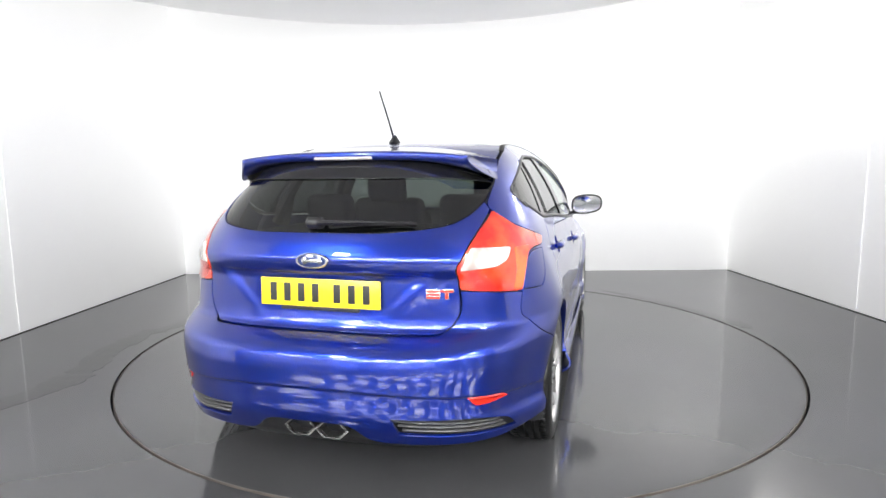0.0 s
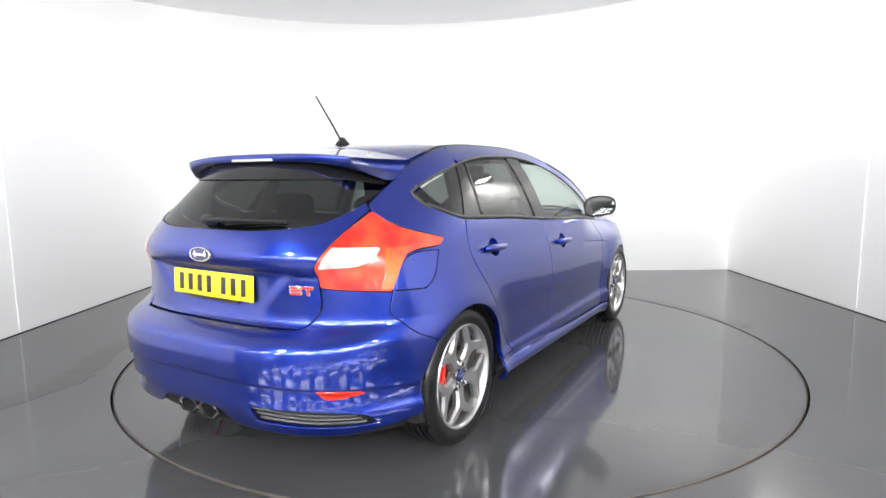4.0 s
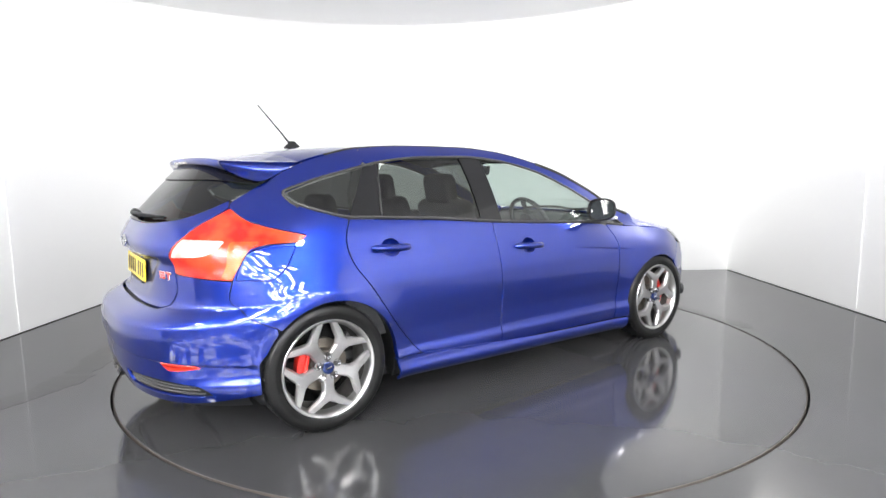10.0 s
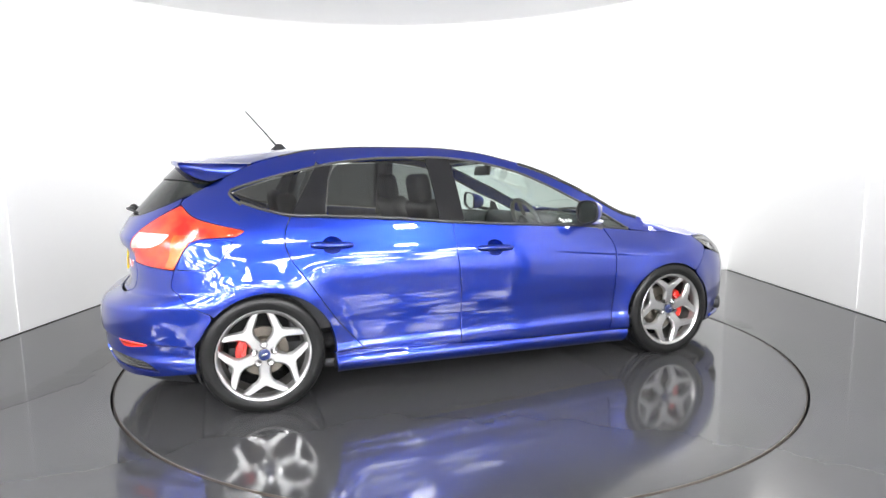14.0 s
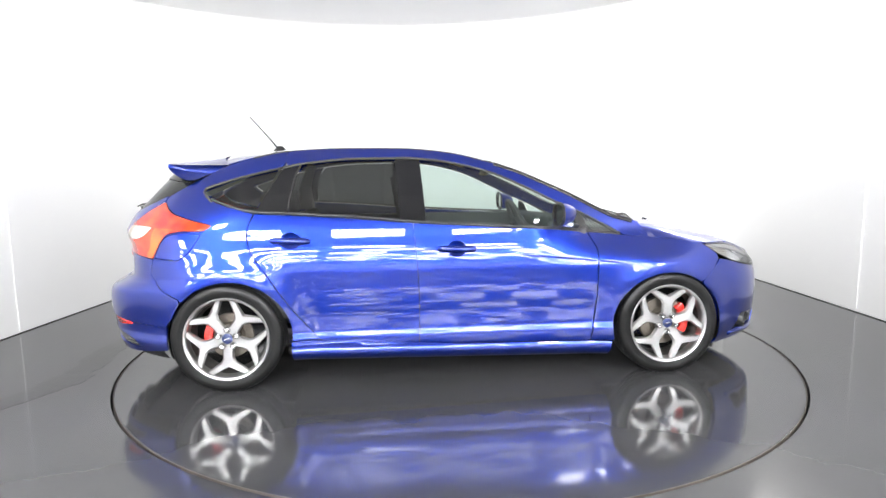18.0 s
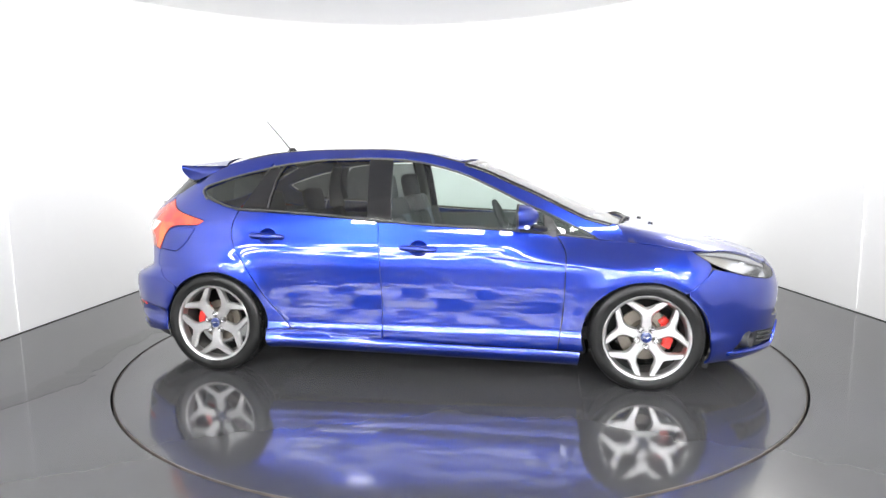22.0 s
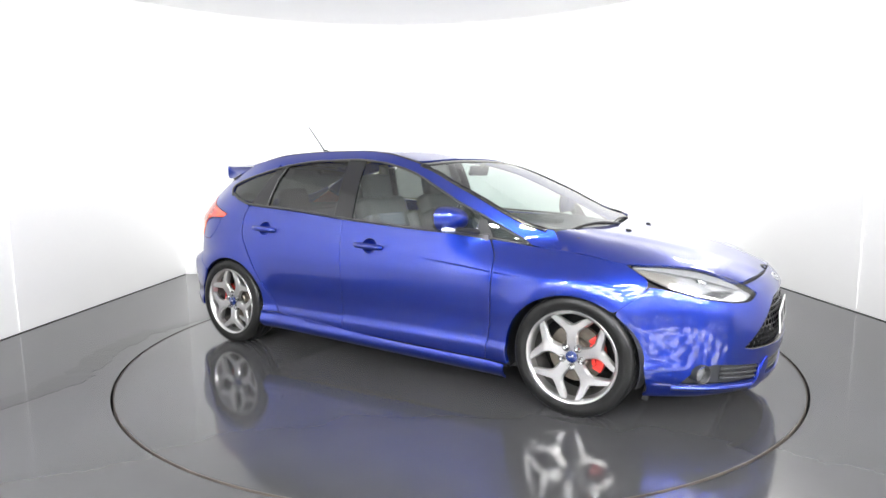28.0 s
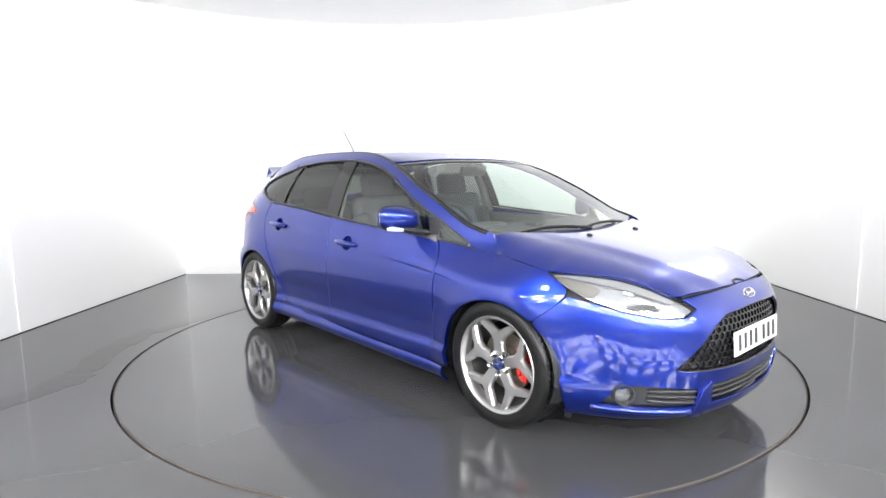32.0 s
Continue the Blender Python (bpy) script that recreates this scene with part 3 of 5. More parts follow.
CREASE = np.array([(x, 0.812 - 0.098 * x - d) for x in np.arange(0.38, 1.06, 0.012) for d in (-0.012, 0, 0.003, 0.006, 0.009, 0.012, 0.02)])
A_RING = "dark grey window surround"
DOOR, HEADLAMP, TAIL_LAMP = {}, {}, {}
for side in (False, True):
    # wing: door edge, arch, lamp, bonnet line, mirror triangle
    lamp_edge = [(1.673, 0.70, 0.01), (1.668, 0.735), (1.571, 0.80, 0.004)]
    panel("front_wing", body, rounded(mapped([(0.834, 0.232, 0.004), (0.968, 0.232, 0.004), *arch(True, 195, 51), *lamp_edge, (1.40, 0.829), (1.196, 0.850, 0.004),
          (1.06, 0.860, 0.004), (0.83, 0.886, 0.004), (0.876, 0.80), (0.876, 0.73), (0.866, 0.46)])), PAINT, car, mirror=side, edge=0.025, step=0.017, extra=CREASE[CREASE[:, 0] > 0.89])
    DOOR[side, 1] = panel("front_door", body, rounded(mapped([(-0.212, 0.252, 0.006), (0.828, 0.232, 0.006), (0.860, 0.46), (0.870, 0.73), (0.870, 0.80), (0.822, 0.884, 0.004),
          (0.62, 0.909), (0.21, 0.932), (-0.236, 0.962, 0.004), (-0.222, 0.78), (-0.208, 0.55)])), PAINT, car, step=0.022, holes=(dish_hole(0.015, 0.812),), mirror=side, extra=CREASE[CREASE[:, 0] < 0.85])
    DOOR[side, 0] = panel("rear_door", body, rounded(mapped([(-0.79, 0.298, 0.02), (-0.216, 0.252, 0.006), (-0.212, 0.55), (-0.226, 0.78), (-0.240, 0.962, 0.004), (-0.62, 0.998),
          (-0.98, 1.021), (-1.15, 1.031, 0.004), (-1.183, 0.96), (-1.188, 0.89), (-1.165, 0.81), (-1.085, 0.70), (-0.945, 0.48)])), PAINT, car, step=0.025, holes=(dish_hole(-0.945, 0.877),), mirror=side)
    flap = rounded(mapped([(-1.44, 0.925, 0.02), (-1.516, 0.81), (-1.575, 0.772, 0.02), (-1.725, 0.782, 0.006), (-1.705, 0.85), (-1.655, 0.915), (-1.58, 0.932)]))
    panel("quarter_panel", body, rounded(mapped([(-0.965, 0.30, 0.004), (-0.80, 0.302, 0.004), (-0.951, 0.48), (-1.091, 0.70), (-1.171, 0.81), (-1.194, 0.89), (-1.189, 0.96), (-1.158, 1.031, 0.004),
          (-1.304, 1.071), (-1.42, 1.115), (-1.458, 1.172, 0.01), (-1.24, 1.249), (-0.98, 1.308), (-0.985, 1.392, 0.004), (-1.15, 1.36), (-1.33, 1.313), (-1.50, 1.225, 0.01), (-1.674, 1.130, 0.006), (-1.688, 1.108, 0.004),
          (-1.64, 1.050), (-1.55, 1.015), (-1.387, 0.972, 0.01), (-1.43, 0.937), (-1.58, 0.935), (-1.66, 0.918), (-1.71, 0.85), (-1.732, 0.778, 0.004), (-1.76, 0.69), (-1.70, 0.635), (-1.575, 0.562, 0.004),
          *arch(False, 138, -3)])), PAINT, car, edge=0.025, step=0.017, holes=() if side else (flap,), mirror=side)
    if not side:
        panel("fuel_flap", body, rounded(mapped([(-1.447, 0.922, 0.02), (-1.52, 0.815), (-1.577, 0.777, 0.02), (-1.718, 0.787, 0.006), (-1.70, 0.85), (-1.652, 0.91), (-1.58, 0.927)])), PAINT, car)
    # side frame from the foot of the screen back over the doors
    top = [(x, float(RAIL(x)) - 0.001) for x in np.linspace(-0.9865, 1.125, 24)]
    panel("side_frame", body, rounded(mapped([(1.222, 0.848, 0.004), (1.195, 0.90), (1.165, 0.943, 0.004)] + top[::-1] + [(x, float(HEAD(x)) + 0.006) for x in np.linspace(-0.982, 1.03, 24)] + [(1.065, 0.866, 0.004)])), PAINT, car, mirror=side, gap=0.0)
    def skirt(a, b):
        up = np.clip((b - (0.152 - 0.025 * a)) / 0.105, 0, 1)
        return body(a, b) + np.stack([0 * a, -(0.004 + 0.034 * np.sin(np.pi * np.clip(up, 0, 1) ** 0.8) ** 0.8), 0 * a], -1)
    panel("side_skirt", skirt, rounded(mapped([(-0.945, 0.178, 0.004), (0.0, 0.157), (0.945, 0.130, 0.004), (0.955, 0.227, 0.004), (0.0, 0.247), (-0.80, 0.297), (-0.955, 0.297, 0.004)])), PAINT, car, step=0.014, mirror=side)
    # glass and window surrounds
    def band(x0, x1, m=0.0, n=16):
        xs = np.linspace(x0, x1, n)
        return [(x, float(BELT(x)) + m) for x in xs], [(x, float(HEAD(x)) - m) for x in xs[::-1]]
    lo, hi = band(-0.16, 0.755, 0.012)
    panel("front_door_glass", body, rounded(mapped([(-0.16, float(BELT(-0.16)) + 0.012, 0.01)] + lo[1:-1] + [(0.755, float(BELT(0.755)) + 0.012, 0.01), (0.745, float(HEAD(0.745)) - 0.012, 0.01)] + hi[1:-1] + [(-0.185, float(HEAD(-0.185)) - 0.012, 0.01)])), GLASS, DOOR[side, 1], "clear side glass", off=-0.010, edge=0, mirror=side)
    lo, hi = band(-0.955, -0.33, 0.012)
    panel("rear_door_glass", body, rounded(mapped(lo[:-1] + [(-0.31, float(BELT(-0.31)) + 0.012, 0.01), (-0.335, float(HEAD(-0.335)) - 0.012, 0.01)] + [q for q in hi[1:] if q[0] > -0.885] + [(-0.925, 1.25)])), PRIVACY, DOOR[side, 0], "dark tinted side glass", off=-0.010, edge=0, mirror=side)
    panel("quarter_glass", body, rounded(mapped([(-1.15, 1.05, 0.01), (-1.29, 1.087), (-1.40, 1.13), (-1.437, 1.168, 0.02), (-1.24, 1.231), (-1.00, 1.287, 0.01)])), PRIVACY, car, "dark tinted quarter glass", off=-0.008, edge=0, mirror=side)
    panel("mirror_triangle_glass", body, rounded(mapped([(0.845, 0.902, 0.006), (1.03, 0.876, 0.006), (0.80, 0.985, 0.006)])), GLASS, car, "small clear fixed glass", off=-0.006, edge=0, mirror=side)
    # pillars between the panes
    panel("b_pillar_trim", body, rounded(mapped([(-0.31, 0.985, 0.004), (-0.162, 0.975, 0.004), (-0.187, 1.338, 0.004), (-0.335, 1.345, 0.004)])), GLOSS_BLACK, car, "glossy black pillar trim", off=-0.003, mirror=side)
    panel("c_pillar_trim", body, rounded(mapped([(-1.145, 1.045, 0.004), (-0.960, 1.036, 0.004), (-0.930, 1.25), (-0.890, 1.308, 0.004), (-0.995, 1.292, 0.004)])), GLOSS_BLACK, car, "glossy black pillar trim", off=-0.004, mirror=side)
    strip("glass_edge", body, [(s_at(z, x=x), z) for x, z in ((-0.963, 1.046), (-0.950, 1.13), (-0.930, 1.23), (-0.897, 1.306))], 0.007, TRIM, car, "thin grey glass edge", 0.0, 0.004, mirror=side)
    panel("sail_panel", body, rounded(mapped([(0.75, 0.905, 0.004), (0.84, 0.892, 0.004), (0.79, 0.988, 0.004), (0.745, 1.01, 0.004)])), BLACK, car, off=0.0, mirror=side)
    ring_path = [(s_at(float(BELT(x)), x=x), float(BELT(x)) + 0.004) for x in np.linspace(-1.40, 1.04, 60)]
    strip("waist_trim", body, ring_path, 0.015, TRIM, car, A_RING, 0.0, 0.006, mirror=side)
    ring_path = [(s_at(float(HEAD(x)), x=x), float(HEAD(x)) - 0.003) for x in np.linspace(-1.40, 1.04, 60)]
    strip("window_trim", body, ring_path, 0.013, TRIM, car, A_RING, 0.0, 0.005, mirror=side)
    strip("window_trim", body, [(s_at(z, x=x), z) for x, z in ((-1.395, 1.10), (-1.43, 1.13), (-1.452, 1.16), (-1.44, 1.178), (-1.395, 1.196))], 0.015, TRIM, car, A_RING, 0.0, 0.005, mirror=side)
    # lamps
    lamp_out = mapped([(1.571, 0.798, 0.006), (1.672, 0.735), (1.786, 0.685), (1.893, 0.653), (2.035, 0.624), (2.089, 0.624), (2.108, 0.656, 0.015), (2.052, 0.699), (1.926, 0.759), (1.818, 0.788), (1.716, 0.799)])
    HEADLAMP[side] = empty("headlamp", car)
    tagged(HEADLAMP[side], "long swept-back clear headlamp")
    panel("headlamp_lens", body, rounded(lamp_out), LENS, HEADLAMP[side], "clear headlamp lens", off=-0.001, edge=0.004, mirror=side)
    panel("headlamp_bowl", body, rounded(lamp_out), REFLECTOR, HEADLAMP[side], "silver headlamp housing", off=-0.030, edge=-0.027, mirror=side)
    tail_out = mapped([(-1.688, 1.10, 0.01), (-1.819, 1.03), (-1.90, 0.97), (-1.948, 0.89, 0.02), (-1.925, 0.812, 0.012), (-1.859, 0.798), (-1.735, 0.785, 0.006), (-1.704, 0.85), (-1.655, 0.922), (-1.58, 0.941), (-1.427, 0.942), (-1.387, 0.968, 0.01), (-1.554, 1.01), (-1.64, 1.042)])
    TAIL_LAMP[side] = panel("tail_lamp", body, rounded(tail_out), RED_LENS, car, "red tail lamp lens", off=0.002, mirror=side)

    strip("screen_seal", body, [(s_at(float(RAIL(x)), x=x), float(RAIL(x)) - 0.004) for x in np.linspace(0.27, 1.13, 40)], 0.026, GLOSS_BLACK, car, "black windscreen edge", 0.0, 0.003, mirror=side)

# bumpers, tailgate
rb = [(-1.655, 0.262, 0.004), (-1.663, 0.40)] + arch(False, 158, 141, 3) + [(-1.5775, 0.559, 0.004), (-1.70, 0.632), (-1.7635, 0.69), (-1.735, 0.778, 0.004), (-1.859, 0.793), (-1.925, 0.806, 0.004)]
rb = mapped(rb) + [(s_at(0.73, y=0.565, front=False), 0.73), (s_at(0.668, y=0.53, front=False), 0.668), (s_at(0.645, y=0.49, front=False), 0.645), (S_REAR, 0.642)]
low_r = [(S_REAR, 0.318), (s_at(0.318, y=0.175, front=False), 0.318), (s_at(0.255, y=0.245, front=False), 0.25), (s_at(0.235, y=0.5, front=False), 0.235), (s_at(0.225, y=0.70, front=False), 0.228)]
half = low_r + rb
full = half[1:-1]
flip = [(2 * S_REAR - q[0], *q[1:]) for q in full[::-1]]
vent = [(s_at(0.35, y=0.335, front=False), 0.355, 0.006), (s_at(0.285, y=0.36, front=False), 0.288, 0.006), (s_at(0.27, y=0.6, front=False), 0.268), (s_at(0.262, y=0.76, front=False), 0.262, 0.004), (s_at(0.31, y=0.735, front=False), 0.315), (s_at(0.345, y=0.6, front=False), 0.343)]
vent_l = [(2 * S_REAR - q[0], *q[1:]) for q in vent]
BUMPER_LINE = [(s_at(0.45, y=y, front=False), 0.462 - 0.045 * (y / 0.72) ** 2.2 - d) for y in np.arange(0.0, 0.83, 0.014) for d in (-0.008, 0, 0.0025, 0.005, 0.0075, 0.010, 0.018)]
BUMPER_LINE = np.array(BUMPER_LINE + [(2 * S_REAR - a, b) for a, b in BUMPER_LINE if a > S_REAR + 0.004])
panel("rear_bumper", body, rounded(full + flip), PAINT, car, step=0.018, extra=BUMPER_LINE, holes=(rounded(vent), rounded(vent_l)))
tg = [(S_REAR, 0.648), (s_at(0.648, y=0.49, front=False), 0.65), (s_at(0.672, y=0.525, front=False), 0.672), (s_at(0.73, y=0.558, front=False), 0.73), *mapped([(-1.928, 0.81, 0.004), (-1.951, 0.89, 0.01), (-1.9025, 0.972), (-1.8225, 1.0325), (-1.692, 1.107, 0.004), (-1.681, 1.136, 0.006)])]
glass_low = [(s_at(1.08, y=0.574, front=False), 1.09), (s_at(1.05, y=0.505, front=False), 1.052), (s_at(1.03, y=0.30, front=False), 1.028), (S_REAR, 1.018)]
full = tg[1:] + glass_low[:-1]
panel("tailgate", body, rounded(full + [(2 * S_REAR - q[0], *q[1:]) for q in full[::-1]]), PAINT, car, step=0.013)
gl = [(S_REAR, 1.022), (s_at(1.03, y=0.30, front=False), 1.032), (s_at(1.05, y=0.505, front=False), 1.057), (s_at(1.08, y=0.574, front=False), 1.095), *mapped([(-1.668, 1.145), (-1.475, 1.235, 0.01)]), (s_at(1.33, y=0.50, front=False), 1.33, 0.01)]
full = gl[1:]
panel("rear_window", body, rounded(full + [(2 * S_REAR - q[0], *q[1:]) for q in full[::-1]]), REAR_GLASS, car, "dark tinted rear window", off=-0.004, edge=0.003)

fb = mapped([(1.66, 0.150, 0.004), (1.676, 0.318)] + arch(True, 10, 49, 6)) + mapped([(1.5495, 0.580, 0.004), (1.6855, 0.70, 0.004), (1.786, 0.68), (1.893, 0.648), (2.035, 0.619), (2.095, 0.619), (2.112, 0.655, 0.01), (2.060, 0.697, 0.004)]) + [(s_at(0.708, y=0.33), 0.708), (s_at(0.716, y=0.08), 0.716)]
low_f = [(s_at(0.14, y=0.10), 0.15), (s_at(0.14, y=0.37), 0.15), (s_at(0.14, y=0.65), 0.145)]
full = low_f + fb
grille = [(s_at(0.385, y=0.10), 0.375), (s_at(0.385, y=0.50), 0.385, 0.02), (s_at(0.41, y=0.54), 0.40, 0.008), (s_at(0.58, y=0.36), 0.585, 0.02), (s_at(0.625, y=0.28), 0.622, 0.02), (s_at(0.63, y=0.08), 0.632)]
intake = [(s_at(0.225, y=0.1), 0.225), (s_at(0.225, y=0.36), 0.228, 0.01), (s_at(0.315, y=0.385), 0.315, 0.01), (s_at(0.33, y=0.1), 0.33)]
fogv = [(s_at(0.215, y=0.44), 0.218, 0.006), (s_at(0.22, y=0.73), 0.222, 0.006), (s_at(0.29, y=0.71), 0.292), (s_at(0.33, y=0.655), 0.33), (s_at(0.305, y=0.44), 0.305, 0.006)]
both = lambda h: rounded(h + [(2 * S_FRONT - q[0], *q[1:]) for q in h[::-1]])
other = lambda h: [(2 * S_FRONT - q[0], *q[1:]) for q in h]
panel("front_bumper", body, rounded(full + [(2 * S_FRONT - q[0], *q[1:]) for q in full[::-1]]), PAINT, car, holes=(both(grille), both(intake), rounded(fogv), rounded(other(fogv))), step=0.018)

# bonnet
EDGE_Z = hermite(1.05, 0.864, 1.196, 0.852, 1.40, 0.830, 1.571, 0.802, 1.714, 0.798, 1.815, 0.787, 1.922, 0.758, 2.03, 0.703, 2.2, 0.69)
MID_Z = hermite(1.05, 0.968, 1.15, 0.955, 1.30, 0.932, 1.45, 0.910, 1.75, 0.847, 2.0, 0.772, 2.12, 0.716, 2.2, 0.66)
EDGE_Y = hermite(*[q for x in (1.05, 1.2, 1.4, 1.57, 1.71, 1.81, 1.92, 2.03) for q in (x, -float(body(s_at(float(EDGE_Z(x)), x=x), float(EDGE_Z(x)))[1]))], 2.2, 0.40)
POWER = hermite(1.1, 20.0, 1.2, 13.0, 1.4, 6.5, 1.7, 4.4, 2.1, 3.4)


def bonnet_top(x, y):
    v = np.clip(np.abs(y) / EDGE_Y(x), 0, 1)
    z = EDGE_Z(x) + (MID_Z(x) - EDGE_Z(x)) * (1 - v ** POWER(x))
    ridge = 0.46 - 0.24 * np.clip((x - 1.35) / 0.75, 0, 1)
    q = np.clip((np.abs(y) - ridge) / 0.14 + 0.5, 0, 1)
    z = z - 0.007 * q * q * (3 - 2 * q) * np.clip(1.0 - v, 0, 0.35) / 0.35
    return np.stack([x, y, z], -1)


right = [(x, -float(EDGE_Y(x)) + 0.0015) for x in (1.20, 1.3, 1.4, 1.5, 1.571, 1.65, 1.714, 1.815, 1.922, 2.0)]
bon = [(1.147, -0.712, 0.003)] + right + [(2.052, -0.462, 0.01), (2.085, -0.33), (2.105, -0.20), (2.115, -0.08), (2.115, 0.08), (2.105, 0.20), (2.085, 0.33), (2.052, 0.462, 0.01)] + [(x, -y) for x, y in right[::-1]] + [(1.147, 0.712, 0.003)] + [(1.305 - 0.31 * y * y, y) for y in (0.69, 0.6, 0.45, 0.3, 0.15, 0, -0.15, -0.3, -0.45, -0.6, -0.69)]
panel("bonnet", bonnet_top, rounded(bon), PAINT, car, step=0.025, gap=0.0)

# screen and roof
SCREEN_X, SCREEN_Z = hermite(0, 1.31, 0.5, 0.81, 1, 0.30), hermite(0, 0.915, 0.21, 0.992, 0.4, 1.080, 0.6, 1.172, 0.8, 1.264, 1, 1.345)


def screen(v, k):
    xe = 1.10 - 0.84 * k
    ze = RAIL(xe) + 0.0
    ye = -np.array([body(s_at(float(z), x=float(x)), z)[1] for x, z in zip(np.ravel(xe), np.ravel(ze))]).reshape(np.shape(xe))
    w = 1 - np.abs(v) ** 2.3
    return np.stack([xe + (SCREEN_X(k) - xe) * w, v * ye, ze + (SCREEN_Z(k) - ze) * w], -1)


ROOF_Z = hermite(-1.60, 1.345, -1.3, 1.395, -1.0, 1.420, -0.6, 1.434, -0.3, 1.430, 0.0, 1.408, 0.30, 1.345)
ROOF_Y = hermite(*[q for x in np.linspace(-1.5, 0.45, 14) for q in (x, -float(body(s_at(float(RAIL(x)), x=x), float(RAIL(x)))[1]))])


def roof_top(x, y):
    v = np.clip(np.abs(y) / ROOF_Y(x), 0, 1)
    z = RAIL(x) + (ROOF_Z(x) - RAIL(x)) * (1 - v ** 2.6)
    return np.stack([x, y, z], -1)


panel("windscreen", screen, rounded([(-0.985, 0.0, 0.02), (0.985, 0.0, 0.02), (0.985, 0.985, 0.02), (-0.985, 0.985, 0.02)], step=0.03), GLASS, car, "clear windscreen", step=0.05, edge=0.004)
strip("screen_header", screen, [(v, 0.962) for v in np.linspace(-0.97, 0.97, 40)], 0.052, GLOSS_BLACK, car, "black band along the top of the windscreen", 0.0, 0.002)
rear_roof = [(-1.412 + 0.088 * (abs(y) / 0.588) ** 3, y) for y in np.linspace(0.575, -0.575, 13)]
roof_out = rear_roof + [(x, -float(ROOF_Y(x)) + 0.012) for x in np.linspace(-1.30, 0.22, 14)] + [(0.285 - 0.10 * y * y, y) for y in np.linspace(-0.5, 0.5, 9)] + [(x, float(ROOF_Y(x)) - 0.012) for x in np.linspace(0.22, -1.30, 14)]
panel("roof", roof_top, rounded(roof_out), PAINT, car)

# dark inner shell behind the gaps, with the wheel wells left open
V, F = grid_sheet(lambda a, b: body(a, b) - normals_of(body, a, b) * 0.035, S_REAR - 1.5 - 1.2, S_FRONT + 1.6 + 1.0, 0.17, 0.765, 220, 24)
keep = [f for f in F if not any(math.hypot(abs(V[i][0]) - HUB_X, V[i][2] - HUB_Z) < ARCH + 0.01 for i in f)]
part("inner_shell", V, keep, BLACK, car, "dark inner body behind the panels")
bm = bmesh.new()
box(bm, (2.0, 1.50, 0.06), pose(0, 0, 0.20), 0.02)
box(bm, (0.40, 1.10, 0.08), pose(1.72, 0, 0.21), 0.03)
box(bm, (0.44, 1.10, 0.10), pose(-1.76, 0, 0.30), 0.03)
box(bm, (0.7, 1.0, 0.10), pose(1.32, 0, 0.24), 0.03)
box(bm, (0.7, 1.0, 0.10), pose(-1.32, 0, 0.26), 0.03)
from_bm("floor_pan", bm, BLACK, car, "dark underbody")

# ---- wheels ----
TYRE_R, RIM_R = 0.318, 0.241


def spoke_mesh():
    """One forked spoke: a broad stem that splits into two arms to the rim, with a bevelled, faintly ridged face."""
    half = [(0.030, 0.042), (0.031, 0.085), (0.032, 0.118), (0.044, 0.140), (0.085, 0.168), (0.121, 0.198), (0.092, 0.2135), (0.051, 0.196), (0.022, 0.181), (0.0, 0.171)]
    outline = half + [(-x, y) for x, y in half[-2::-1]]
    n = len(outline)
    bm = bmesh.new()
    face_z = lambda x, y: 0.054 + 0.021 * min(1, math.hypot(x, y) / 0.15) ** 0.8
    top, mid, low = [], [], []
    for i, (x, y) in enumerate(outline):
        px, py = outline[i - 1]
        nx, ny = outline[(i + 1) % n]
        tx, ty = nx - px, ny - py
        l = math.hypot(tx, ty)
        ox, oy = ty / l, -tx / l
        inset = 0.009 if 0.06 < y < 0.192 else 0.004
        top.append(bm.verts.new((x - ox * inset, y - oy * inset, face_z(x, y))))
        mid.append(bm.verts.new((x, y, face_z(x, y) - 0.012)))
        low.append(bm.verts.new((x - ox * 0.004, y - oy * 0.004, face_z(x, y) - 0.034)))
    for i in range(n):
        j = (i + 1) % n
        if i == n - 1:
            continue
        bm.faces.new((mid[i], mid[j], top[j], top[i]))
        bm.faces.new((low[i], low[j], mid[j], mid[i]))
    axis = [bm.verts.new((0, y, face_z(0, y) + 0.001)) for y in (0.042, 0.085, 0.112, 0.135)]
    for sgn in (0, 1):
        t = (lambda k: top[k]) if not sgn else (lambda k: top[n - 1 - k])
        quads = [(axis[0], t(0), t(1), axis[1]), (axis[1], t(1), t(2), axis[2]), (axis[2], t(2), t(3), axis[3]), (axis[3], t(3), t(8), t(9) if not sgn else top[9]),
                 (t(3), t(4), t(7), t(8)), (t(4), t(5), t(6), t(7))]
        for q in quads:
            bm.faces.new(q if not sgn else q[::-1])
    return bm


